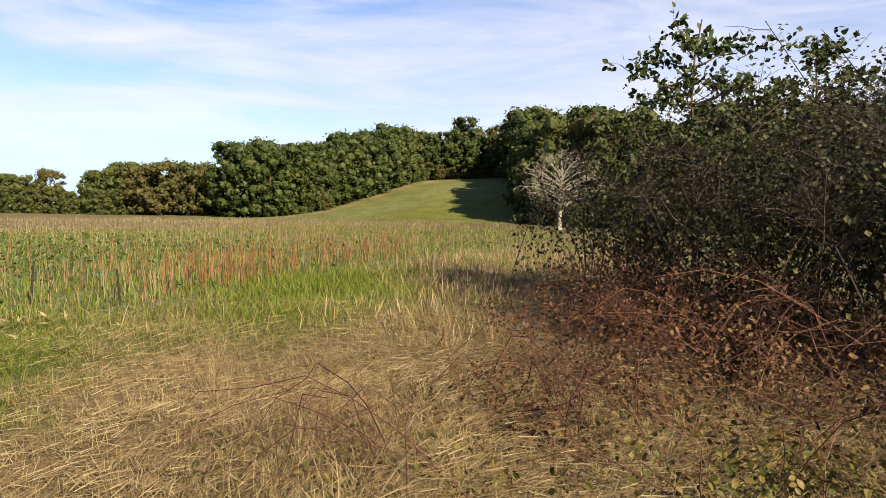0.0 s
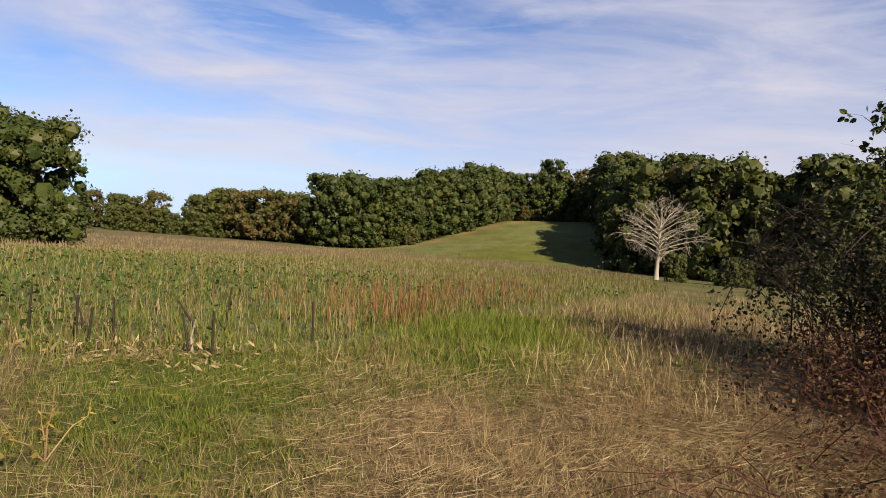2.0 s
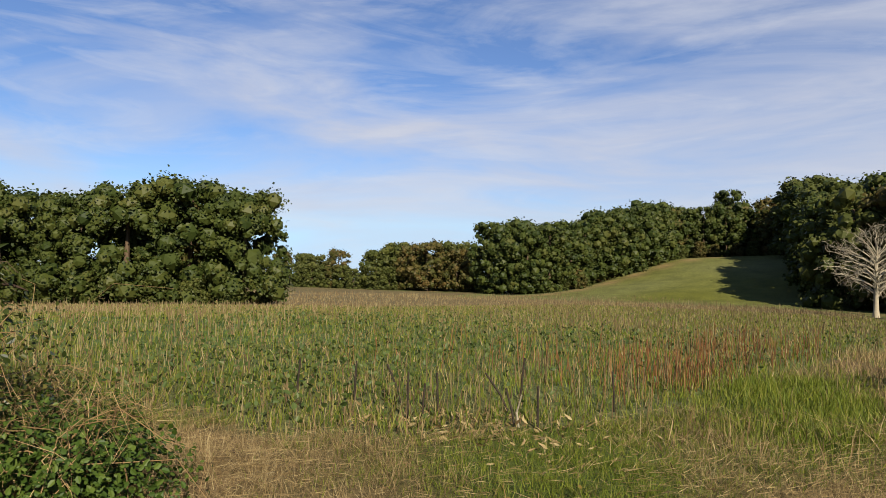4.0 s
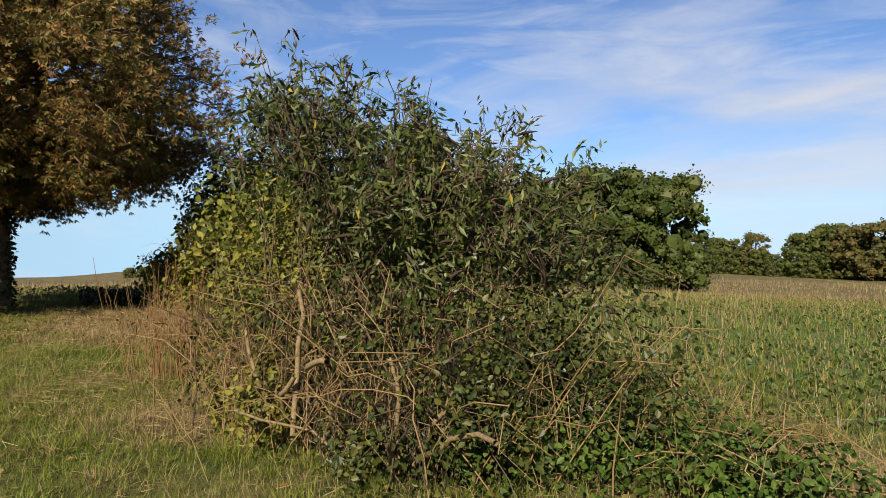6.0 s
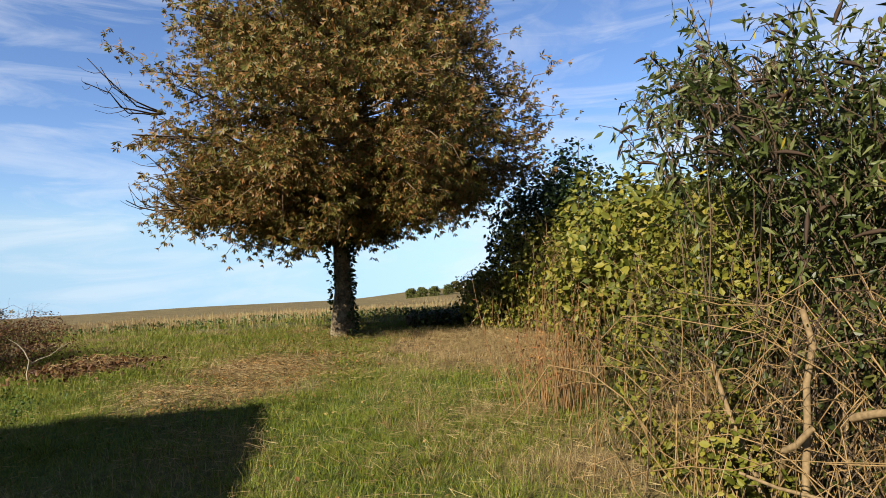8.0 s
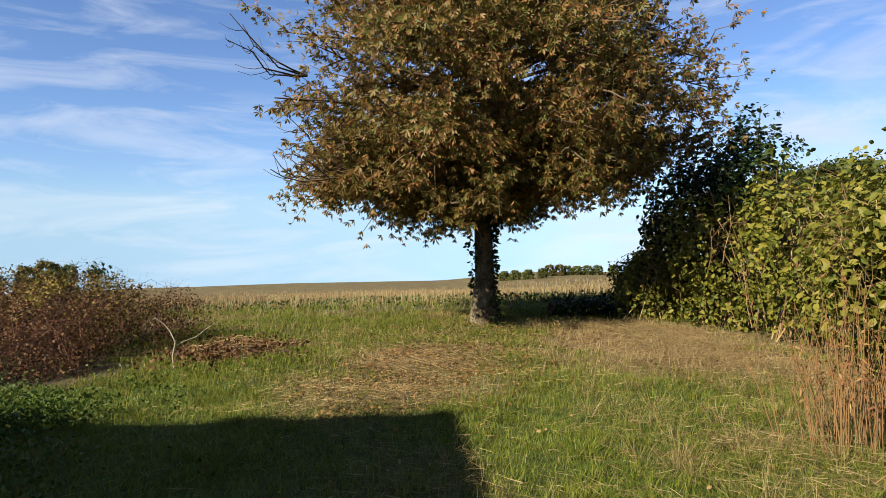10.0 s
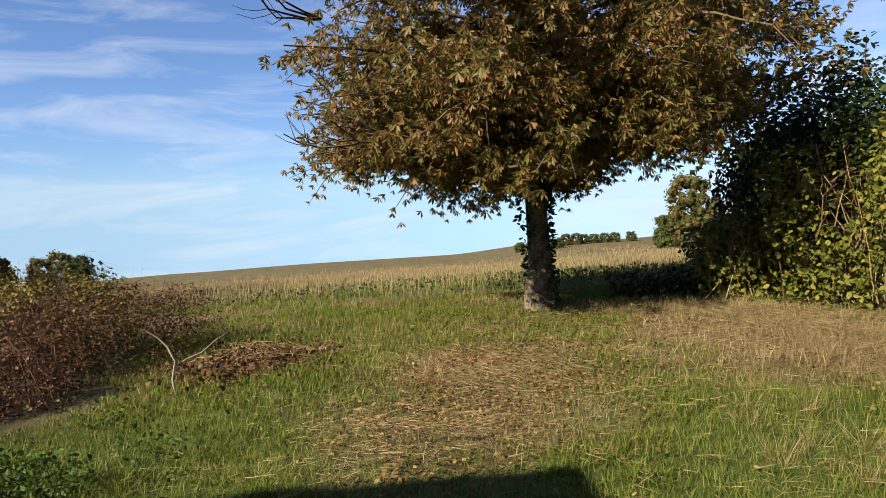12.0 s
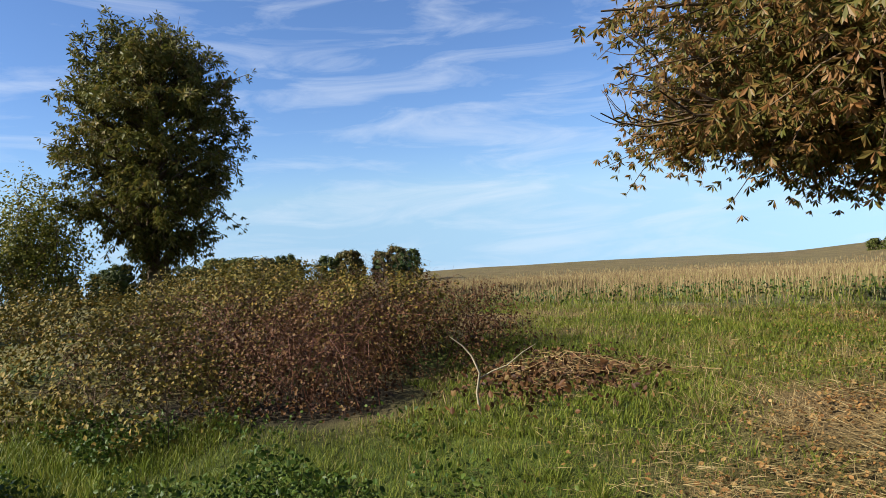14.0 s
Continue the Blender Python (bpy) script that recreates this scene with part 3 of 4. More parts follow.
# ---- the bleached dead tree ----
def dead_tree():
    b = (8.8, 64.0, float(height(8.8, 64.0)) - 0.1)
    e = thing("dead_tree", b, "bleached bare dead tree before the wood", "tree")
    trunk, limbs, twigs, P1, P2 = branches(b, b[2] + 6.2, (8.8, 64.0, b[2] + 4.9, 4.0, 3.6, 3.0), 44, 0.22, low=0.14)
    part("trunk", trunk, MAT_DEADWOOD, e, smooth=True)
    pieces("limb", P1, taper(len(P1), 7, 0.065, 0.25), 5, MAT_DEADWOOD, e)
    part("twigs", twigs, MAT_DEADWOOD, e)
    s = along(P2, 2, 0.4, 1)
    _, fine = arcs(s, s + unit(len(s)) * 0.45 + np.array([0, 0, 0.15]), np.zeros(len(s)), np.full(len(s), 0.015), 0.5, 3, 0.03)
    part("fine_twigs", fine, MAT_DEADWOOD, e)


dead_tree()


# ---- the horse chestnut by the path ----
def leafy(P2, per, fan, size, droop, centre, gap=-0.45):
    """Palmate leaves hung along twigs: each a fan of leaflets round one stalk end, with gaps between the sprays."""
    p = along(P2, per, 0.15, 1.0) + rng.normal(0, 0.13, (len(P2) * per, 3))
    ok = lumps(p[:, 0], p[:, 1], p[:, 2] * 1.6, 5.5, 1.0) + 0.6 * lumps(p[:, 0], p[:, 1], p[:, 2] * 1.6, 11.0, 4.0) > rng.normal(gap, 0.2, len(p))
    p = p[ok]
    n = len(p)
    axis = p - np.array(centre)
    axis /= np.linalg.norm(axis, axis=1, keepdims=True)
    axis = 0.55 * axis + 0.5 * unit(n)
    axis[:, 2] -= droop
    axis /= np.linalg.norm(axis, axis=1, keepdims=True)
    M = frames(axis, rng.uniform(0, 6.28, n))
    big = size * rng.uniform(0.65, 1.2, n)
    sets = []
    for k in range(fan):
        f = k * 2 * math.pi / fan
        d = 0.75 * axis + math.cos(f) * M[:, :, 0] + math.sin(f) * M[:, :, 1] + 0.25 * unit(n)
        d[:, 2] -= 0.45
        d /= np.linalg.norm(d, axis=1, keepdims=True)
        x = np.cross(d, axis)
        x /= np.maximum(np.linalg.norm(x, axis=1, keepdims=True), 1e-6)
        sets.append(strew(*LEAFLET, p, np.stack([x, np.cross(d, x), d], 2), big * rng.uniform(0.8, 1.1, n)))
    return merge(*sets)


def chestnut():
    b = (-20.9, 1.2, float(height(-20.9, 1.2)) - 0.05)
    e = thing("horse_chestnut_tree", b, "horse chestnut with browning autumn leaves and ivied trunk", "tree")
    trunk, limbs, twigs, P1, P2 = branches(b, 8.0, (-20.7, 1.6, 4.75, 3.85, 4.0, 4.1), 150, 0.215, low=0.24)
    # the low spreading limbs of the skirt, lower towards the track
    n = 60
    a, q = rng.uniform(0, 6.28, n), np.sqrt(rng.uniform(0.12, 1, n))
    side = np.sin(a)
    tip = np.stack([b[0] + 0.2 + 3.7 * q * np.cos(a), b[1] + 0.25 + 4.2 * q * side, 1.8 + 1.0 * q ** 3 + 0.45 * np.clip(side, 0, 1) * q + rng.uniform(0, 1.7, n) * rng.random(n)], 1)
    start = np.stack([np.full(n, b[0]), np.full(n, b[1]), rng.uniform(1.95, 3.0, n)], 1)
    S1, _ = arcs(start, tip, 0.25 + 0.1 * q, np.full(n, 0.05), 0.25, 7, 0.1, 5)
    s2 = along(S1, 9, 0.35, 1.0)
    S2, _ = arcs(s2, s2 + unit(len(s2)) * np.array([0.9, 0.9, 0.3]) * rng.uniform(0.4, 1.0, (len(s2), 1)), np.full(len(s2), 0.04), np.full(len(s2), 0.014), 0.3, 5, 0.05, 3)
    part("trunk", trunk, MAT_BARK, e, smooth=True)
    P1, P2 = np.concatenate([P1, S1]), np.concatenate([P2, S2])
    P1 = P1[P1[:, -1, 2] > 1.95 + 0.2 * np.clip(P1[:, -1, 1] - 1.2, 0, 3)]
    pieces("limb", P1, taper(len(P1), 7, 0.046, 0.25), 5, MAT_TWIG, e)
    keep = P2[P2[:, -1, 2] > 1.7 + 0.25 * np.clip(P2[:, -1, 1] - 1.2, 0, 3)]
    part("twigs", tubes(keep, taper(len(keep), 5, 0.016, 0.3), 3), MAT_TWIG, e)
    inner = P1[P1[:, -1, 2] > 2.4]
    part("foliage", merge(leafy(keep, 26, 6, 0.125, 0.45, (-20.7, 1.3, 4.2), -0.5), leafy(inner, 70, 6, 0.125, 0.45, (-20.7, 1.3, 4.2), -0.5)), MAT_CHESTNUT, e, "browning drooping leaves")
    # ivy round the trunk
    n = 2200
    a, z = rng.uniform(0, 6.28, n), rng.random(n) ** 0.7 * 2.9
    rough = lumps(np.cos(a) * 2, np.sin(a) * 2, z * 1.2, 1.6) + 0.5 * np.cos(a - 1.2)
    keep = rough > 0.15 - 0.35 * sm(1.4, 2.6, z)
    a, z = a[keep], z[keep]
    r = 0.235 - 0.022 * z + rng.uniform(0, 0.09, len(a))
    p = np.stack([b[0] + r * np.cos(a), b[1] + r * np.sin(a), b[2] + z], 1)
    out = np.stack([np.cos(a), np.sin(a), -0.6 * np.ones(len(a))], 1)
    part("ivy", leaves(p, 0.085, OVAL, out * 0.8), MAT_IVY, e, "dark green climbing ivy")
    # the bare twigs at the crown's edge
    s = np.array([(-18.2, -1.1, 2.7)] * 7 + [(-19.0, -1.9, 4.4)] * 4)
    t = s + np.stack([rng.uniform(-0.2, 1.0, 11), rng.uniform(-1.25, -0.5, 11), rng.uniform(-0.1, 0.9, 11)], 1)
    P, tube = arcs(s, t, np.full(11, -0.15), np.full(11, 0.022), 0.35, 6, 0.06)
    s2 = along(P, 4, 0.4, 1)
    _, tube2 = arcs(s2, s2 + np.stack([rng.normal(0, 0.15, 44), rng.uniform(-0.45, 0, 44), rng.uniform(-0.1, 0.4, 44)], 1), np.full(44, -0.05), np.full(44, 0.008), 0.4, 4, 0.02)
    part("bare_twigs", merge(tube, tube2), MAT_TWIG, e)


rng = np.random.default_rng(21)
chestnut()


def field_tree():
    x, y = -27.8, -19.8
    b = (x, y, float(height(x, y)) - 0.05)
    e = thing("horse_chestnut_tree", b, "tall upright horse chestnut with dark green leaves beyond the brambles", "tree")
    trunk, limbs, twigs, P1, P2 = branches(b, 9.0, (x - 0.2, y + 0.3, 5.6, 3.0, 3.0, 4.0), 100, 0.27, low=0.14)
    part("trunk", trunk, MAT_BARK, e, smooth=True)
    pieces("limb", P1, taper(len(P1), 7, 0.075, 0.25), 5, MAT_TWIG, e)
    part("twigs", twigs, MAT_TWIG, e)
    part("foliage", leafy(P2, 16, 5, 0.24, 0.5, (x, y, 5.0)), MAT_TURNING, e, "dull green drooping leaves")


field_tree()


# ---- shrubs ----
def shrub(name, blobs, label, category, leaf_mat, n, size, shape=OVAL, stems=60, stem_mat=None, stem_r=0.012, twigs=0, shell=0.5, droop=0.2, rough=0.35, spread=0.5, clump=0.3, freq=4.0):
    B = np.array(blobs, float)
    x, y = B[:, 0].mean(), B[:, 1].mean()
    e = thing(name, (x, y, float(height(x, y))), label, category)
    k = rng.integers(len(B), size=stems)
    u = rng.normal(0, spread, (stems, 2))
    bx, by = B[k, 0] + u[:, 0] * B[k, 3] * 0.7, B[k, 1] + u[:, 1] * B[k, 4] * 0.7
    d = unit(stems)
    d[:, 2] = np.abs(d[:, 2])
    tip = B[k, :3] + d * B[k, 3:] * rng.uniform(0.8, 1.05, (stems, 1))
    P, tube = arcs(at_ground(bx, by, -0.03), tip, rng.uniform(0, 0.5, stems), stem_r * rng.uniform(0.6, 1.5, stems), 0.35, 7, 0.07, 4)
    part("stems", tube, stem_mat or MAT_TWIG, e)
    if twigs:
        s = along(P, twigs, 0.35, 1)
        q = unit(len(s)) * rng.uniform(0.15, 0.5, (len(s), 1))
        q[:, 2] = np.abs(q[:, 2]) * 0.8
        _, tw = arcs(s, s + q, np.full(len(s), 0.03), np.full(len(s), stem_r * 0.3), 0.4, 4, 0.03)
        part("twigs", tw, stem_mat or MAT_TWIG, e)
    p, o = cloud(B, int(n * 1.6), shell, rough, clump=clump, freq=freq)
    part("foliage", leaves(p, size, shape, face=o + np.array([0, 0, 0.3]), wild=1.0, vary=0.45), leaf_mat, e)
    return e, P


# blackthorn hedge beside the meadow; the last two blobs are an unseen extension added to shade it
hedge, HP = shrub("blackthorn_hedge", [(1.7, 10.6, 0.9, 1.6, 1.5, 1.35), (2.4, 8.6, 1.2, 1.7, 1.5, 1.6), (3, 7.3, 1.1, 1.5, 1.4, 1.4), (4, 9.6, 1.2, 2.0, 1.8, 1.6), (6, 9.0, 1.4, 2.2, 2.2, 1.9), (4.8, 6.4, 1.6, 1.8, 1.7, 2.2), (5.8, 4.6, 1.6, 1.8, 1.8, 2.4), (6.4, 2.6, 1.6, 1.8, 1.8, 2.6)], "dense dark blackthorn hedge with bare twigs and sparse leaves", "hedge", MAT_THORN, 90000, 0.044, CARD, 480, MAT_BLACKTWIG, 0.008, 18, 0.85)
s = along(HP, 1, 0.85, 1.0)
q = unit(len(s)) * rng.uniform(0.3, 0.8, (len(s), 1))
q[:, 2] = np.abs(q[:, 2])
_, tw = arcs(s, s + q, np.full(len(s), 0.02), np.full(len(s), 0.005), 0.4, 4, 0.03)
part("bare_shoots", tw, MAT_BLACKTWIG, hedge)


def sapling(x, y, h):
    b = (x, y, float(height(x, y)))
    e = thing("oak_sapling", b, "slender young oak rising out of the hedge", "tree")
    trunk, limbs, twigs, P1, P2 = branches(b, h, (x, y, h - 1.0, 1.0, 1.0, 0.9), 22, 0.03, low=0.5)
    part("trunk", trunk, MAT_TWIG, e)
    pieces("limb", P1, taper(len(P1), 7, 0.012, 0.3), 4, MAT_TWIG, e)
    part("twigs", twigs, MAT_TWIG, e)
    p = along(P2, 9, 0.1, 1.0) + rng.normal(0, 0.03, (len(P2) * 9, 3))
    part("foliage", leaves(p, 0.078, OVAL, droop=0.2), MAT_OAK, e)


sapling(2.05, 9.9, 3.35)
sapling(3.7, 10.4, 3.3)
shrub("bramble_thicket", [(1, 8.4, 0.2, 1.4, 1.2, 0.55), (1.3, 6.9, 0.15, 1.6, 1.0, 0.5), (2.3, 5.8, 0.15, 1.5, 1.0, 0.45), (-0.1, 6.2, 0.02, 1.0, 0.9, 0.25)], "low bramble thicket with red-brown leaves below the hedge", "bramble", MAT_REDBRAMBLE, 22000, 0.033, OVAL, 190, MAT_REDCANE, 0.0035, 9, 0.8, clump=0.45, freq=6.0)
shrub("bramble_thicket", [(0.7, 5.0, 0.05, 1.3, 0.8, 0.28), (-1.2, 5.2, 0.0, 0.9, 0.6, 0.18), (1.8, 4.4, 0.05, 1.3, 0.8, 0.3)], "low creeping bramble with green and red leaves", "bramble", MAT_BRAMBLE, 4500, 0.034, OVAL, 70, MAT_REDCANE, 0.0025, 4, 0.8)


# the butterfly bush on its heap of cut canes
def buddleia():
    b = (-9.8, 4.2, float(height(-9.8, 4.2)))
    e = thing("butterfly_bush", b, "butterfly bush with arching shoots and faded flower spikes", "shrub")
    n = 200
    u, v = rng.uniform(-1, 1, n), rng.normal(0, 1, n)
    bx, by = -9.8 + 1.1 * u + 0.15 * v, 4.2 + 0.55 * u + 0.35 * v
    a, q = rng.uniform(0, 6.28, n), np.sqrt(rng.random(n))
    ex, ey = 1.95 * q * np.cos(a), 1.1 * q * np.sin(a)
    tx, ty = -9.95 + 0.87 * ex - 0.5 * ey, 4.25 + 0.5 * ex + 0.87 * ey
    tz = 2.8 - 0.6 * q ** 2 + rng.normal(0, 0.24, n) - 0.27 * (tx + 10.1)
    tz = tz - 0.4 * sm(-0.8, 0.1, (tx + 9.95) * 0.42 + (ty - 4.25) * 0.91)
    P, tube = arcs(at_ground(bx, by, -0.03), np.stack([tx, ty, tz], 1), 0.35 + 0.3 * q, rng.uniform(0.008, 0.017, n), 0.3, 9, 0.05, 4)
    pieces("stem", P, taper(n, 9, 0.0075, 0.3), 4, MAT_TWIG, e)
    s = along(P, 6, 0.5, 0.98)
    m = len(s)
    out = s - np.array([-9.75, 4.25, 1.2])
    out /= np.linalg.norm(out, axis=1, keepdims=True)
    t2 = s + (out * 0.5 + unit(m) * 0.4) * rng.uniform(0.25, 0.55, (m, 1))
    P2, side = arcs(s, t2, np.full(m, 0.12), np.full(m, 0.005), 0.4, 6, 0.03)
    part("side_shoots", side, MAT_TWIG, e)
    p = np.concatenate([along(P, 34, 0.38, 1.0), along(P2, 15, 0.1, 1.0)]) + rng.normal(0, 0.03, (n * 34 + m * 15, 3))
    p = p[lumps(p[:, 0], p[:, 1], p[:, 2], 5.0, 3.0) + 0.5 * lumps(p[:, 0], p[:, 1], p[:, 2], 11.0, 1.0) > rng.normal(-0.3, 0.2, len(p))]
    part("foliage", leaves(p, 0.092, LANCE, droop=0.55), MAT_BUDDLEIA, e)
    w = rng.choice(len(p), 70, replace=False)
    part("yellow_leaves", leaves(p[w] + np.array([0.05, -0.1, 0]), 0.1, LANCE, droop=0.9), MAT_YELLOW, e, "single yellow leaves")
    # faded flower spikes at the tips
    tips = np.concatenate([P[:, -1], P2[rng.random(m) < 0.08][:, -1]])
    k = len(tips)
    d = unit(k) * 0.8
    d[:, 2] += 0.35
    d /= np.linalg.norm(d, axis=1, keepdims=True)
    L = rng.uniform(0.1, 0.22, k)
    Q = tips[:, None] + d[:, None] * np.linspace(0, 1, 4)[None, :, None] * L[:, None, None]
    Q[:, :, 2] -= (np.linspace(0, 1, 4) ** 2)[None] * 0.05
    pieces("flower_spike", Q, np.tile([[0.006, 0.014, 0.011, 0.002]], (k, 1)), 4, MAT_SPIKE, e, "brown faded flower spike")


buddleia()


def cane_heap():
    b = (-9.6, 3.5, float(height(-9.6, 3.5)))
    e = thing("cane_heap", b, "tangle of bare tan canes and cut stems", "brushwood")
    n = 330
    u, v = rng.normal(0, 0.85, n), rng.normal(0, 0.3, n)
    bx, by = -9.5 + 0.87 * u - 0.5 * v, 3.75 + 0.5 * u + 0.87 * v
    w = rng.normal(0.2, 0.6, n)
    tip = np.stack([bx + w + rng.normal(0, 0.25, n), by + 0.5 * w + rng.normal(-0.2, 0.3, n), rng.uniform(0.05, 1.35, n)], 1)
    P, _ = arcs(at_ground(bx, by, 0.0), tip, rng.uniform(0.1, 0.6, n), np.full(n, 0.006), 0.5, 8, 0.08, 3)
    R = taper(n, 8, 0.0038, 0.5) * rng.uniform(0.5, 1.7, (n, 1))
    pieces("cane", P[:250], R[:250], 4, MAT_CANE, e)
    part("canes", tubes(P[250:], R[250:], 4), MAT_TWIG, e)
    k = 8
    u = rng.uniform(-0.8, 0.9, k)
    bx, by = -9.5 + 0.87 * u, 3.35 + 0.5 * u + rng.normal(0, 0.12, k)
    tip = np.stack([bx + rng.normal(0.25, 0.4, k), by + rng.normal(0.05, 0.25, k), rng.uniform(0.35, 1.0, k)], 1)
    P, _ = arcs(at_ground(bx, by, -0.03), tip, rng.uniform(0, 0.1, k), np.full(k, 0.02), 0.75, 6, 0.04, 7)
    pieces("cut_stem", P, taper(k, 6, 0.016, 0.75) * rng.uniform(0.7, 1.4, (k, 1)), 7, MAT_CUT, e, "thick tan cut stem")
    s = np.array([(-9.65, 3.2, 0.1), (-9.25, 3.15, 0.7), (-9.9, 3.2, 0.1)])
    t = np.array([(-9.6, 3.25, 1.22), (-8.9, 3.15, 0.76), (-9.55, 3.1, 0.55)])
    P, _ = arcs(s, t, np.array([0.02, 0.03, 0.05]), np.full(3, 0.02), 0.8, 6, 0.02, 7)
    pieces("cut_branch", P, taper(3, 6, 0.022, 0.8), 7, MAT_CUT, e, "pale broken branch")


cane_heap()
shrub("bramble_thicket", [(-11.5, 3.6, 0.8, 0.75, 0.55, 0.95), (-10.8, 3.2, 0.3, 0.7, 0.4, 0.5), (-10.2, 3.05, 0.25, 0.6, 0.3, 0.4), (-11.0, 3.9, 1.3, 0.9, 0.6, 0.7)], "leafy yellow-green bramble wall beside the bare canes", "bramble", MAT_HAZEL, 10000, 0.055, OVAL, 90, MAT_CANE, 0.004, 6, 0.8, clump=0.55, freq=6.0)
# leaves and stems coloured dark to stand in for shade inside the bush
shrub("bramble_thicket", [(-9.7, 4.1, 0.8, 1.6, 0.9, 0.9), (-8.6, 4.8, 0.7, 1.1, 1.0, 0.85), (-10.9, 3.5, 0.6, 0.8, 0.8, 0.8), (-9.0, 3.5, 0.15, 0.9, 0.5, 0.35), (-8.6, 4.0, 0.4, 0.7, 0.5, 0.5)], "bramble tangle growing through the butterfly bush", "bramble", MAT_SHADEBRAMBLE, 22000, 0.045, OVAL, 110, MAT_BLACKTWIG, 0.005, 4, 0.9, clump=0.45, freq=6.0)
shrub("nettle_patch", [(-8.1, 5.1, 0.15, 1.1, 0.9, 0.5), (-7.3, 5.1, 0.1, 0.8, 0.7, 0.4), (-8.9, 4.3, 0.15, 0.9, 0.7, 0.4), (-8.7, 6.0, 0.1, 0.8, 0.8, 0.4)], "fresh green nettles and bramble at the foot of the bush", "nettles", MAT_NETTLE, 24000, 0.042, OVAL, 150, MAT_CANE, 0.004, 3, 0.9)

# hazel hedge on towards the chestnut
shrub("hazel_hedge", [(-13.4, 5.0, 1.2, 1.3, 1.2, 1.25), (-15.0, 5.6, 1.2, 1.4, 1.2, 1.35), (-16.6, 6.1, 1.25, 1.4, 1.2, 1.5), (-18.2, 6.0, 1.3, 1.3, 1.2, 1.55), (-19.7, 5.5, 1.1, 1.2, 1.1, 1.5), (-20.9, 4.6, 0.6, 0.8, 0.8, 0.9)], "leafy hazel hedge with yellow-green leaves", "hedge", MAT_HAZEL, 32000, 0.088, OVAL, 190, MAT_CANE, 0.012, 5, 0.5, clump=0.5, freq=3.4)
shrub("dogwood_shrub", [(-12.8, 3.9, 1.4, 0.85, 0.75, 1.0), (-12.2, 4.5, 1.45, 0.9, 0.8, 1.0), (-13.3, 3.6, 1.2, 0.55, 0.55, 0.75)], "yellow-green shrub on a clump of bare brown stems", "shrub", MAT_HAZEL, 12000, 0.075, OVAL, 60, MAT_CANE, 0.007, 5, 0.8, spread=0.35, clump=0.5, freq=4.5)
shrub("ivy_thicket", [(-21.6, 5.8, 1.8, 1.1, 1.1, 1.9), (-20.6, 6.4, 2.2, 1.3, 1.1, 1.9), (-21.9, 5.0, 0.6, 0.8, 0.8, 0.7)], "dark ivy-clad tree stump beside the chestnut", "shrub", MAT_IVY, 15000, 0.1, OVAL, 50, MAT_TWIG, 0.02, 4, 0.6)


MAT_STEM = material("brown_stem", [(0.12, 0.06, 0.03), (0.24, 0.135, 0.065), (0.38, 0.24, 0.12)], 0.7)


def stem_clump(x, y, n, h, spread):
    e = thing("stem_clump", (x, y, float(height(x, y))), "clump of bare upright brown stems before the hedge", "weeds")
    bx, by = rng.normal(x, spread, n), rng.normal(y, spread, n)
    tip = np.stack([x + (bx - x) * 1.4 + rng.normal(0, 0.08, n), y + (by - y) * 1.4 + rng.normal(0, 0.08, n), h * rng.uniform(0.6, 1.05, n)], 1)
    P, tube = arcs(at_ground(bx, by, -0.02), tip, np.zeros(n), rng.uniform(0.004, 0.009, n), 0.4, 6, 0.03, 4)
    pieces("stem", P, taper(n, 6, 0.0045, 0.4) * rng.uniform(0.7, 1.4, (n, 1)), 4, MAT_STEM, e)
    s = along(P, 6, 0.3, 1.0)
    part("seed_heads", leaves(s, 0.05, LANCE, droop=0.2), MAT_RUST, e)


stem_clump(-12.6, 2.95, 90, 1.25, 0.22)
stem_clump(-13.1, 3.3, 30, 1.0, 0.2)

# ---- the bramble mound across the track ----
shrub("bramble_mound", [(-18.3, -5.6, 0.3, 1.7, 1.5, 0.85), (-19.3, -4.7, 0.25, 1.5, 1.2, 0.75), (-16.9, -5.6, 0.25, 1.5, 1.4, 0.78), (-17.7, -7.6, 0.25, 2.0, 1.8, 0.85), (-20.3, -6.6, 0.25, 1.9, 1.8, 0.85), (-16.5, -4.9, 0.1, 0.9, 0.7, 0.5)], "mound of withered red-brown bramble with dark hollow", "bramble", MAT_REDBRAMBLE, 50000, 0.034, CARD, 460, MAT_REDCANE, 0.0045, 3, 0.55, clump=0.5, freq=4.0)
shrub("bramble_mound", [(-15.8, -6.9, 0.2, 1.3, 1.3, 0.75), (-16.3, -8.5, 0.3, 1.7, 1.6, 0.9), (-17.3, -9.8, 0.3, 2.2, 2.0, 0.95), (-20.2, -9.6, 0.3, 2.4, 2.2, 1.0), (-15.4, -5.9, 0.1, 0.9, 0.8, 0.5), (-23.2, -11.5, 0.3, 2.6, 2.4, 1.0), (-19.0, -7.4, 0.5, 1.8, 1.6, 0.85), (-18.6, -5.4, 0.6, 1.2, 1.0, 0.66)], "broad bramble mound with green and brown leaves", "bramble", MAT_MOUND, 100000, 0.04, CARD, 160, MAT_TWIG, 0.004, 6, 0.35, clump=0.4, freq=5.5)
shrub("elder_shrub", [(-20.2, -6.0, 1.15, 0.4, 0.4, 0.2)], "small leafy elder shoot on top of the brambles", "shrub", MAT_IVY, 260, 0.07, OVAL, 10, MAT_TWIG, 0.008, 3, 0.9)
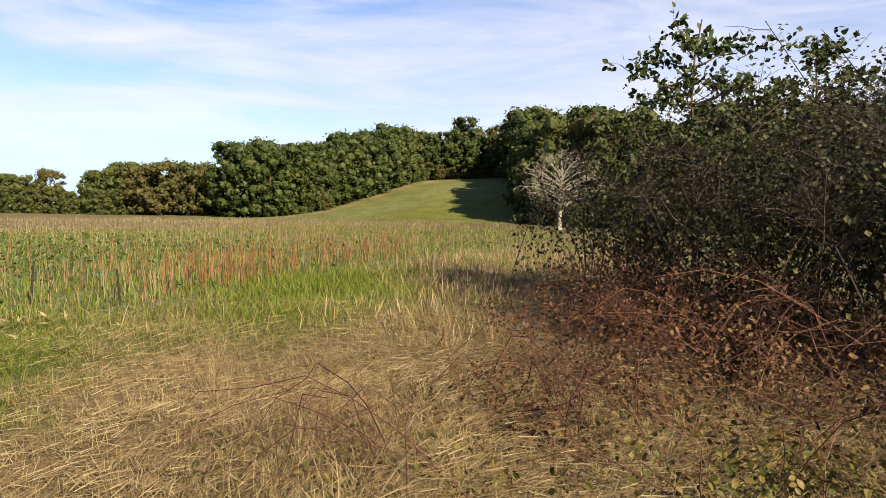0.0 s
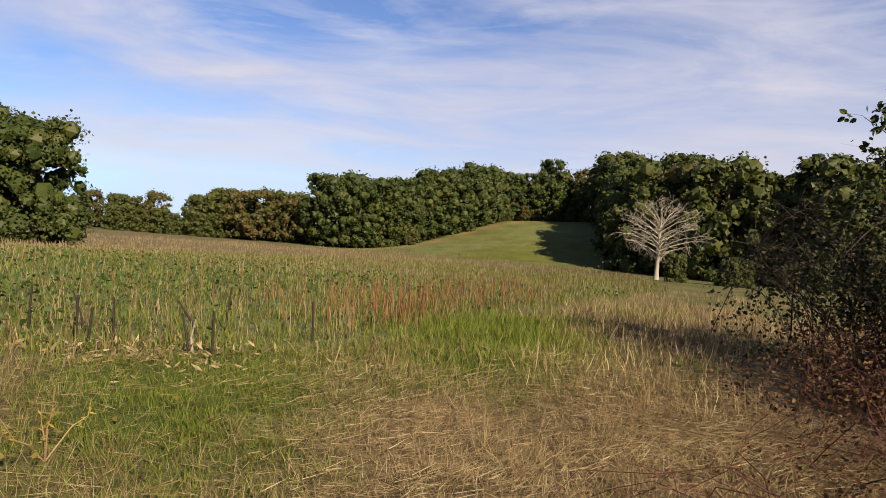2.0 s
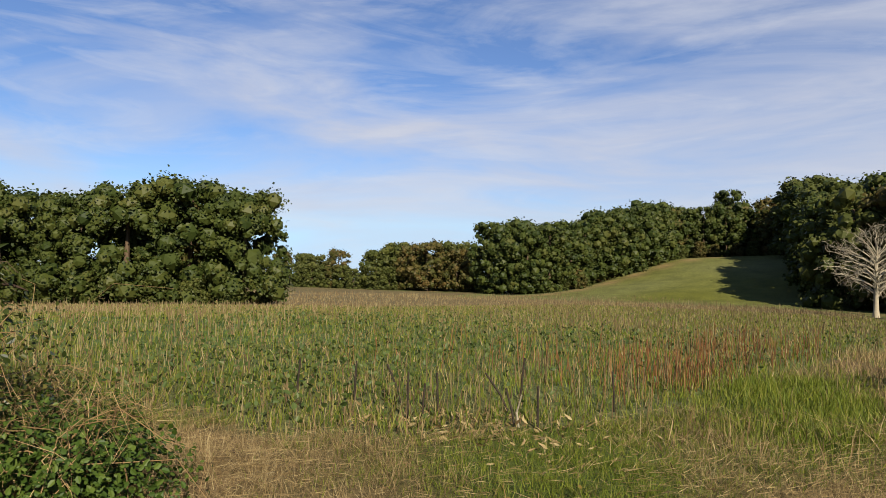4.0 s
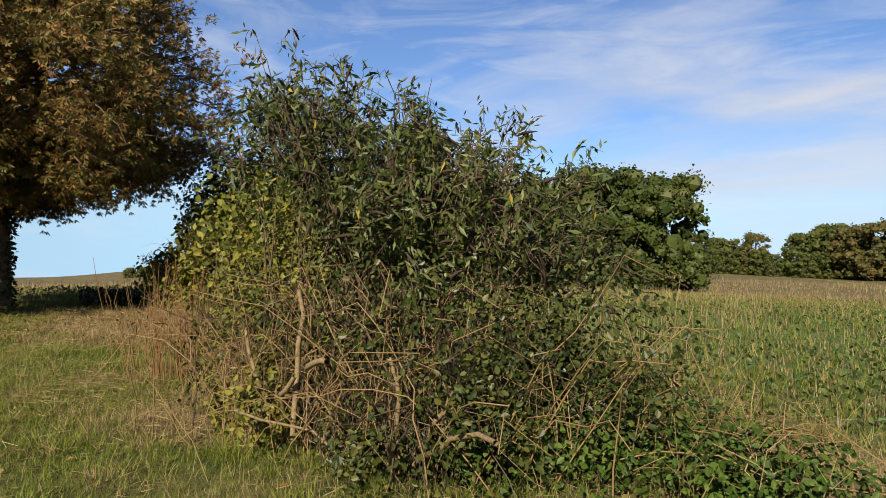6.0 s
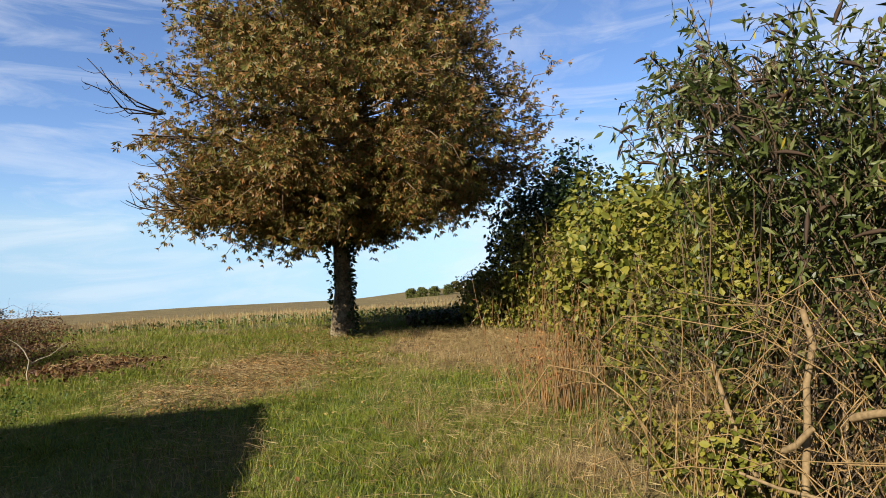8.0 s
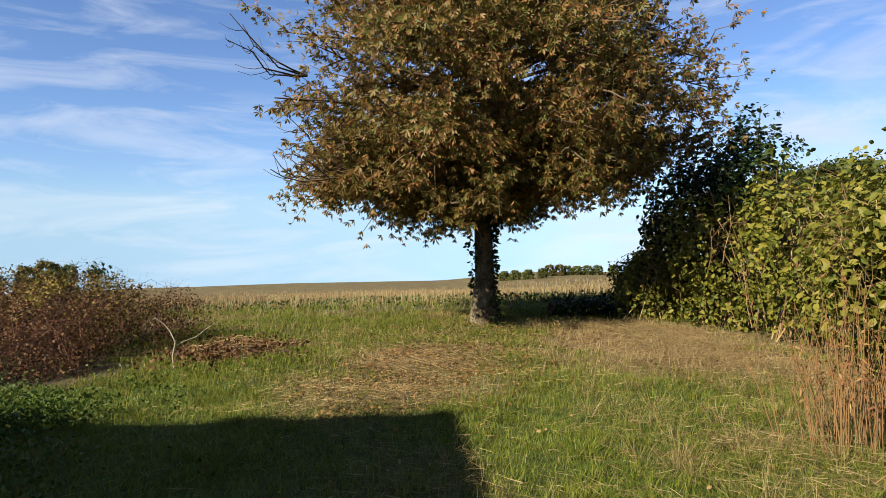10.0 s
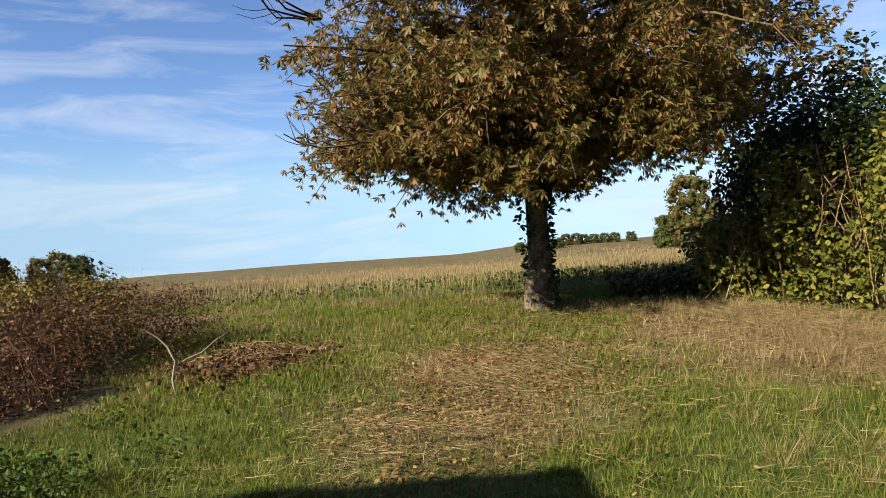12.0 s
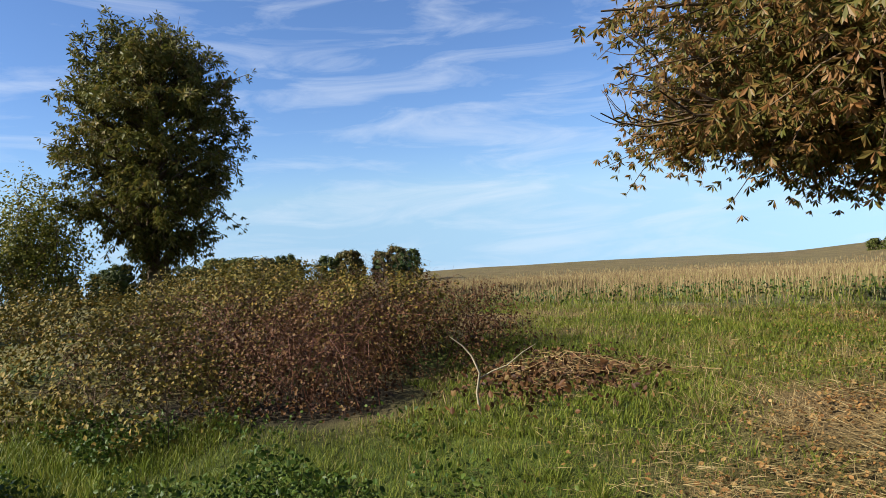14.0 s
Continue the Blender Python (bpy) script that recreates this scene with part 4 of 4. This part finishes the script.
shrub("willow_thicket", [(-23.8, -20.8, 1.6, 1.5, 1.5, 2.2), (-25.0, -21.6, 2.0, 1.6, 1.5, 2.6), (-22.2, -21.4, 1.0, 1.6, 1.5, 1.4), (-20.0, -20.6, 1.2, 1.6, 1.4, 1.9)], "feathery willow thicket beside the far tree", "shrub", MAT_HAZEL, 30000, 0.09, OVAL, 120, MAT_TWIG, 0.018, 5, 0.8)


def dead_branch():
    b = (-16.35, -3.2, float(height(-16.35, -3.2)))
    e = thing("dead_branch", b, "pale forked dead branch stuck in the grass", "branch")
    o = np.array(b)
    main = np.array([(0, 0, -0.05), (-0.02, -0.03, 0.18), (0.01, 0.02, 0.36), (-0.02, -0.06, 0.5), (0.03, -0.12, 0.6), (0.06, -0.22, 0.68)]) + o
    fork = part("branch", tubes([main], [[0.012, 0.0115, 0.011, 0.009, 0.007, 0.003]], 7), MAT_DEADWOOD, e, smooth=True)
    side = np.array([(0.0, 0.0, 0.3), (-0.06, 0.1, 0.36), (-0.14, 0.22, 0.4), (-0.22, 0.34, 0.5), (-0.3, 0.44, 0.56)]) + o
    part("side_branch", tubes([side], [[0.007, 0.006, 0.0055, 0.0045, 0.002]], 6), MAT_DEADWOOD, e, smooth=True)


dead_branch()


def brush_pile():
    e = thing("brush_pile", (-18.0, -2.8, float(height(-18.0, -2.8))), "low pile of dry sticks and grey leaf litter", "brushwood")
    n = 170
    x, y = rng.normal(-18.0, 0.55, n), rng.normal(-2.7, 0.4, n)
    r = np.exp(-((x + 18.0) / 0.8) ** 2 - ((y + 2.7) / 0.6) ** 2)
    p = at_ground(x, y, 0.03) + np.stack([0 * x, 0 * x, 0.16 * r * rng.random(n)], 1)
    d = np.stack([rng.uniform(-0.3, 0.3, n), rng.uniform(-0.3, 0.3, n), rng.normal(0, 0.03, n)], 1)
    _, tube = arcs(p - d, p + d, np.full(n, 0.03), rng.uniform(0.002, 0.006, n), 0.6, 5, 0.03, 4)
    part("sticks", tube, MAT_CANE, e)
    m = 1500
    x, y = rng.normal(-17.8, 0.65, m), rng.normal(-2.95, 0.5, m)
    part("dead_leaves", leaves(at_ground(x, y, 0.03) + np.stack([0 * x, 0 * x, 0.1 * rng.random(m)], 1), 0.06, OVAL), MAT_REDBRAMBLE, e)
    bm = bmesh.new()
    bmesh.ops.create_icosphere(bm, subdivisions=2, radius=0.06)
    for v in bm.verts:
        v.co *= 1 + 0.25 * noise.noise(v.co * 14)
        v.co.z *= 0.6
    me = bpy.data.meshes.new("stone")
    bm.to_mesh(me)
    bm.free()
    me.materials.append(MAT_CHALK)
    st = new("stone", me)
    st.location = (-17.9, -2.75, float(height(-17.9, -2.75)) + 0.02)
    tagged(st, "small pale stone lying by the brush pile", "stone")


brush_pile()


def fallen_log():
    e = thing("fallen_log", (-21.9, 3.5, float(height(-21.9, 3.5))), "ivy-covered fallen log in the chestnut's shade", "log")
    o = np.array(e.location)
    part("log", tubes([[o + (0.1, -0.75, 0.16), o + (0, -0.2, 0.17), o + (-0.05, 0.4, 0.16), o + (0, 0.9, 0.12)]], [[0.13, 0.16, 0.15, 0.1]], 10), MAT_BARK, e, smooth=True)
    n = 1600
    p = np.stack([rng.normal(0.1, 0.35, n), rng.uniform(-0.7, 1.6, n), 0.05 + 0.32 * rng.random(n)], 1)
    p[:, 2] += 0.35 * sm(0.5, 1.6, p[:, 1]) * rng.random(n)
    part("ivy", leaves(p + o, 0.085, OVAL), MAT_IVY, e)


fallen_log()


# ---- black stalks at the field's edge ----
def stalk(x, y, h, lx, ly, r=0.013, fork=False):
    b = np.array((x, y, float(height(x, y))))
    e = thing("dead_stalk", b, "blackened dead crop stalk standing at the field edge", "stalk", "black stalks at the field edge")
    p = [[b + (0, 0, -0.05), b + (lx * 0.4, ly * 0.4, h * 0.45), b + (lx, ly, h)]]
    part("stem", tubes(p, [[r, r * 0.9, r * 0.8]], 6), MAT_POST, e)
    if fork:
        part("side_stem", tubes([[b + (0.03, 0.02, -0.05), b + (0.0, 0.02, h * 0.4), b + (-lx * 0.5, -ly * 0.5, h * 0.9)]], [[r, r, r * 0.7]], 6), MAT_DEADWOOD, e)


for row_ in [(-5.25, 8.2, 0.36, -0.12, 0.05, 0.012, True), (-5.05, 8.25, 0.42, 0.0, 0.0), (-6.35, 8.1, 0.5, 0.0, 0.0), (-6.15, 8.0, 0.4, 0.03, 0.0), (-6.1, 8.3, 0.45, -0.02, 0.0), (-6.7, 8.7, 0.4, -0.25, 0.1), (-5.5, 8.9, 0.42, -0.3, 0.0), (-7.2, 8.5, 0.45, 0.02, 0.0), (-7.9, 8.4, 0.5, 0.03, 0.02), (-5.6, 9.6, 0.5, 0.05, 0.0), (-4.5, 9.5, 0.45, -0.03, 0.0)]:
    stalk(*row_)


def yellow_plant(x, y, h, n):
    e = thing("yellowing_weed", (x, y, float(height(x, y))), "small weed with yellow leaves in the grass", "plant")
    s = np.repeat([[x, y, 0.0]], 5, 0)
    s[:, 2] = height(x, y)
    P, tube = arcs(s, s + np.stack([rng.normal(0, 0.1, 5), rng.normal(0, 0.1, 5), h * rng.uniform(0.7, 1, 5)], 1), np.zeros(5), np.full(5, 0.005), 0.4, 5, 0.02)
    part("stems", tube, MAT_CANE, e)
    part("leaves", leaves(along(P, n, 0.3, 1), 0.032, LANCE, droop=0.4), MAT_YELLOW, e)


yellow_plant(-4.5, 5.5, 0.36, 12)


# ---- the barn behind the path, whose shadow falls across the track ----
def barn():
    x0, x1, y0, y1, H = -9.85, -1.5, -16.0, -4.7, 4.0
    e = thing("barn", (x0, y1, 0), "plain dark stone barn behind the path", "building")

    def box(a, b):
        V = [(x, y, z) for x in (a[0], b[0]) for y in (a[1], b[1]) for z in (a[2], b[2])]
        return np.array(V, float), np.array([(0, 1, 3, 2), (4, 6, 7, 5), (0, 4, 5, 1), (2, 3, 7, 6), (0, 2, 6, 4), (1, 5, 7, 3)])

    part("wall", box((x0, y0, -0.2), (x0 + 0.3, y1, H - 0.2)), MAT_PLASTER, e)
    part("wall", box((x1 - 0.3, y0, -0.2), (x1, y1, H - 0.2)), MAT_PLASTER, e)
    part("wall", box((x0 + 0.3, y1 - 0.3, -0.2), (x1 - 0.3, y1, H - 0.2)), MAT_PLASTER, e)
    part("wall", box((x0 + 0.3, y0, -0.2), (x1 - 0.3, y0 + 0.3, H - 0.2)), MAT_PLASTER, e)
    part("roof", box((x0 - 0.15, y0 - 0.15, H - 0.2), (x1 + 0.15, y1 + 0.15, H)), MAT_TILE, e)


barn()

# ---- ground cover ----
TAKEN = np.array([(1.7, 9, 2.0), (3, 7.2, 1.6), (4, 9.6, 2), (6, 9, 2.4), (4.8, 6.4, 1.9), (5.9, 3.6, 2.2), (-9.8, 4.3, 1.0), (-15, 5.6, 0.9), (-16.6, 6.1, 1.0), (-18.2, 6.0, 1), (-19.7, 5.6, 0.9), (-18.1, -5.9, 1.5), (-17.7, -7.8, 1.8), (-19.7, -7, 2.2), (-17.3, -9.8, 2), (-16.5, -4.9, 1.0), (-15.9, -6.4, 0.9)])


def sow(n, x0, x1, y0, y1, keep):
    x, y = rng.uniform(x0, x1, n), rng.uniform(y0, y1, n)
    ok = keep(x, y) > rng.random(n)
    for cx, cy, r in TAKEN:
        ok &= (x - cx) ** 2 + (y - cy) ** 2 > r * r
    ok &= ~((x > -10.4) & (x < -1.2) & (y < -4.6))
    return x[ok], y[ok]


def blades(x, y, w, h, lean):
    n = len(x)
    size = np.stack([w * rng.uniform(0.7, 1.4, n), lean * rng.uniform(0.2, 1.6, n), h * rng.uniform(0.5, 1.3, n)], 1)
    return strew(*BLADE, at_ground(x, y, -0.01), upright(n, 0.25), size)


def cover_mesh(name, sets, mat, label, category):
    ob = build(name, *merge(*sets), mat)
    return tagged(ob, label, category, kind="stuff")


def tufts(x, y, per, w, h, spread):
    """Bunches of blades that splay out from their roots."""
    n = len(x) * per
    x, y = np.repeat(x, per), np.repeat(y, per)
    hh = np.repeat(rng.uniform(0.6, 1.25, n // per), per) * h * rng.uniform(0.5, 1.15, n)
    a, q = rng.uniform(0, 6.28, n), rng.random(n)
    d = np.stack([np.cos(a) * q, np.sin(a) * q, np.ones(n)], 1) + np.stack([rng.normal(0, 0.35, n), rng.normal(0, 0.35, n), 0 * a], 1)
    # turned so that the tip bends outwards
    out = np.stack([np.cos(a), np.sin(a), 0 * a], 1)
    z = d / np.linalg.norm(d, axis=1, keepdims=True)
    v = out - z * np.sum(out * z, axis=1, keepdims=True)
    v /= np.maximum(np.linalg.norm(v, axis=1, keepdims=True), 1e-6)
    M = np.stack([np.cross(v, z), v, z], 2)
    px, py = x + spread * q * np.cos(a), y + spread * q * np.sin(a)
    return strew(*BLADE, at_ground(px, py, -0.01), M, np.stack([w * rng.uniform(0.7, 1.3, n), hh * rng.uniform(0.3, 1.7, n), hh], 1))


NEAR = (-16, 3.2, -5.0, 9.5)
bare = lambda x, y: 1 - np.clip(1.0 * spot(x, y, -16.5, 0.1, 1.3, 0.9) + 0.7 * spot(x, y, -14.8, -0.8, 1.2, 0.7) + 0.8 * spot(x, y, -17.9, -2.8, 0.8, 0.6), 0, 0.9)
gr = lambda x, y: bare(x, y) * np.clip(lush(x, y) * 1.15 - 0.12, 0.02, 1) * (0.25 + 0.75 * ~in_field(x, y))
dry = lambda x, y: bare(x, y) * np.clip(1.0 - lush(x, y), 0.06, 1) * ~in_field(x, y)
a = sow(420000, *NEAR, gr)
b2 = sow(170000, -26, -15.8, -6, 5.5, gr)
e2 = sow(40000, -16, -11, -9, -5, gr)
c = sow(30000, -4.8, 0, 8, 15, lambda x, y: spot(x, y, -2.5, 11.0, 1.1, 2.0))
d2 = sow(26000, -6.5, 1.5, 8.5, 20, lambda x, y: np.clip(lush(x, y) + 0.1, 0.1, 1) * np.clip(13 / (y + 1), 0, 1) * (0.3 + 0.7 * ~in_field(x, y)))
cover_mesh("meadow_grass", [blades(*a, 0.0048, 0.085, 0.1), blades(*b2, 0.009, 0.085, 0.09), blades(*c, 0.008, 0.16, 0.12), blades(*d2, 0.009, 0.12, 0.1), blades(*e2, 0.007, 0.12, 0.1), tufts(*sow(4800, -20, 1, -4.5, 7.5, lambda x, y: gr(x, y) * (lumps(x, y, 0, 1.9, 3.3) > -0.1)), 50, 0.0055, 0.12, 0.13)], MAT_GRASS, "green meadow grass in uneven tufts", "grass")
a = sow(260000, *NEAR, dry)
b2 = sow(30000, -26, -16, -5, 5.5, dry)
c = sow(40000, -5, 8, 8, 34, lambda x, y: dry(x, y) * np.clip(14 / (y + 1), 0, 1))
hummock = sow(4600, -21, 2, -3.5, 8.5, lambda x, y: np.clip(0.8 * spot(x, y, -17.6, 3.7, 3.0, 0.8) + 0.15 * spot(x, y, -13.2, 2.4, 1.2, 0.6) + 0.3 * spot(x, y, -12.2, 1.6, 1.6, 0.8) + 0.5 * spot(x, y, -7.2, 6.4, 1.6, 0.9) + 0.28 * spot(x, y, -0.8, 6.2, 2.6, 2.0) + 0.6 * spot(x, y, 1.6, 4.6, 1.5, 0.9) + 0.25 * spot(x, y, -20, -1.8, 1.6, 0.7) + 0.03, 0, 1) * ~in_field(x, y))
cover_mesh("dry_grass", [blades(*a, 0.0032, 0.12, 0.16), blades(*b2, 0.007, 0.13, 0.14), blades(*c, 0.009, 0.26, 0.2), tufts(*hummock, 80, 0.0027, 0.25, 0.2)], MAT_STRAW, "bleached dry grass and thin seed stalks", "grass")


def lying(x, y, length):
    """Flattened straw, combed in swirling tufts."""
    n = len(x)
    a = 3.0 * lumps(x, y, 0, 0.9, 6.0) + rng.normal(0, 0.7, n)
    d = np.stack([np.cos(a), np.sin(a), rng.uniform(-0.05, 0.35, n)], 1)
    z = 0.02 + 0.16 * rng.random(n) * (0.6 + 0.6 * lumps(x, y, 0, 2.4, 3.0))
    size = np.stack([rng.uniform(0.002, 0.0045, n), length * rng.normal(0, 0.3, n), length * rng.uniform(0.5, 1.4, n)], 1)
    return strew(*BLADE, at_ground(x, y) + np.stack([0 * x, 0 * x, z], 1), frames(d, rng.uniform(0, 6.28, n)), size)


flat = lambda x, y: np.clip(1.25 * spot(x, y, -0.4, 6.3, 2.6, 2.6) + 0.6 * spot(x, y, 1.4, 4.4, 1.6, 0.9) + spot(x, y, -7.2, 6.0, 1.6, 1.0) * 0.5 + spot(x, y, -18, 3.6, 2.6, 0.9) + 0.15 * spot(x, y, -11.8, 1.5, 1.2, 0.9) + 0.6 * spot(x, y, -16.5, 0.1, 1.3, 0.9) + 0.5 * spot(x, y, -14.8, -0.8, 1.3, 0.8) + 0.5 * spot(x, y, -12.4, 2.4, 0.9, 0.6) + 0.05 + 0.12 * (lumps(x, y, 0, 2.1, 7.0) > 0.25), 0, 1) * ~in_field(x, y)
cover_mesh("flattened_straw", [lying(*sow(380000, -20, 3.0, -3, 10, flat), 0.13)], MAT_STRAW, "flattened pale straw combed into swirls", "grass")

# fallen leaves under the chestnut and on the track
lit = lambda x, y: np.clip(1.3 * spot(x, y, -16.5, 0.1, 1.3, 0.9) + 0.5 * spot(x, y, -14.8, -0.8, 1.2, 0.7) + 0.35 * spot(x, y, -20.9, 1.2, 2.5, 2.5) + 0.012, 0, 1)
x, y = sow(110000, -24, -9, -4, 4.5, lambda x, y: lit(x, y) * (0.35 + 0.65 * (lumps(x, y, 0, 4.0, 1.0) > -0.1)))
cover_mesh("fallen_leaves", [leaves(at_ground(x, y, 0.035), 0.036, OVAL, face=np.tile([[0.0, 0.0, 1.0]], (len(x), 1)), wild=0.7)], MAT_LITTER, "brown fallen chestnut leaves on the grass", "leaves")
# ivy and small herbs on the ground
x, y = sow(60000, -25, -1, -4.5, 8.5, lambda x, y: np.clip(0.9 * spot(x, y, -19.5, 0.8, 2.4, 1.3) + 0.7 * spot(x, y, -22, 3.6, 1.6, 1.5) + 0.22 * (lumps(x, y, 0, 1.5, 8) > 0.35), 0, 1) * ~in_field(x, y))
cover_mesh("ground_herbs", [leaves(at_ground(x, y, 0.07) + np.stack([0 * x, 0 * x, rng.uniform(-0.05, 0.05, len(x))], 1), 0.036, OVAL, face=np.tile([[0.0, 0.0, 1.0]], (len(x), 1)), wild=0.8)], MAT_BRAMBLE, "creeping ivy and broad-leaved herbs in the grass", "herbs")
x, y = sow(60000, -16, -11.5, -6.5, -1.5, lambda x, y: (spot(x, y, -13.6, -3.6, 1.4, 0.8) + spot(x, y, -14.6, -6.0, 0.9, 0.9)) * (lumps(x, y, 0, 3.2, 5) > 0.05))
cover_mesh("nettle_fringe", [leaves(at_ground(x, y, 0.1) + np.stack([0 * x, 0 * x, rng.uniform(-0.08, 0.2, len(x)) * (0.5 + lumps(x, y, 0, 3.2, 5))], 1), 0.036, OVAL)], MAT_NETTLE, "fresh green nettles fringing the brambles", "nettles")

# ---- the weedy field ----
def far_sow(n, near, far, gamma=1.6):
    """Places in the field, thinning with distance from the path."""
    a = rng.uniform(math.radians(-38), math.radians(150), n)
    d = near + (far - near) * rng.random(n) ** gamma
    x, y = -7 - d * np.sin(a), 2 + d * np.cos(a)
    ok = in_field(x, y)
    return x[ok], y[ok], d[ok]


def stalks(x, y, h, r, lean=0.1):
    n = len(x)
    b = at_ground(x, y, -0.02)
    t = b + np.stack([rng.normal(0, lean, n) * h, rng.normal(0, lean, n) * h, h], 1)
    return tubes(np.stack([b, t], 1), np.stack([r, r * 0.6], 1), 3)


x, y, d = far_sow(60000, 4, 115, 1.1)
rowed = np.abs(np.sin((x * 0.5 + y * 0.87) * 4.2)) > 0.35
x, y, d = x[rowed], y[rowed], d[rowed]
wx, wy = sow(60000, -75, -25, -32, 24, lambda x, y: in_field(x, y) * (np.abs(np.sin((x * 0.92 + y * 0.38) * 3.6)) > 0.45) * np.clip(28 / np.hypot(x + 10, y), 0, 1) ** 1.2)
wd = np.hypot(wx + 10, wy)
cover_mesh("crop_stalks", [stalks(wx, wy, rng.uniform(0.2, 0.45, len(wx)), 0.004 + 0.00022 * wd, 0.07), stalks(x, y, rng.uniform(0.1, 0.45, len(x)) * (0.75 + 0.45 * lumps(x, y, 0, 0.5, 5)) * (1 + d / 200), 0.004 * rng.uniform(0.6, 1.5, len(x)) + d * 0.00024)], MAT_STALK, "dry standing crop stalks in rows across the field", "stubble")
x, y, d = far_sow(90000, 4, 75, 1.2)
ok = rng.random(len(x)) < 0.14 + 0.86 * sm(-0.15, 0.4, lumps(x, y, 0, 0.3, 2.0)) * np.exp(-((d - 16) / 15) ** 2)
x, y, d = x[ok], y[ok], d[ok]
bx, by = sow(16000, -38, -24.4, -16, 14, lambda x, y: in_field(x, y) * sm(-38, -27, x) * (lumps(x, y, 0, 0.8, 6.0) > -0.5))
x, y = np.concatenate([x, bx]), np.concatenate([y, by])
p = at_ground(x, y, 0.1) + np.stack([0 * x, 0 * x, rng.uniform(-0.08, 0.12, len(x))], 1)
cover_mesh("crop_leaves", [leaves(p, 0.075, OVAL, np.array([[0, 0, 0.5]]))], MAT_CROP, "blue-green broad leaves between the stalks", "crop")
x, y, d = far_sow(160000, 4, 60, 1.2)
cover_mesh("field_grass", [blades(x, y, 0.007 + 0.0005 * d, 0.17, 0.1)], MAT_GRASS, "green grass and weeds in the field", "grass")
x, y, d = far_sow(80000, 4, 85, 1.05)
cover_mesh("field_straw", [blades(x, y, 0.005 + 0.0004 * d, 0.2, 0.13)], MAT_STRAW, "thin bleached weeds in the field", "weeds")
x, y = sow(13000, -10, 3, 8, 22, lambda x, y: np.clip(0.2 * spot(x, y, -4.8, 12.2, 2.4, 1.2) + 0.6 * spot(x, y, -3.9, 11.2, 0.9, 1.3) + 0.3 * spot(x, y, -2.6, 15.0, 1.2, 2.5), 0, 1) * in_field(x, y))
cover_mesh("dock_stalks", [stalks(x, y, rng.uniform(0.3, 0.65, len(x)), np.full(len(x), 0.006), 0.1)], MAT_RUST, "rust-red dead dock stalks in the field", "weeds")
x, y = sow(5000, -9, -3, 6.8, 10, lambda x, y: spot(x, y, -5.8, 8.0, 1.4, 0.6))
cover_mesh("maize_husks", [leaves(at_ground(x, y, 0.03), 0.09, LANCE)], MAT_STRAW, "pale chaff scattered at the field edge", "chaff")
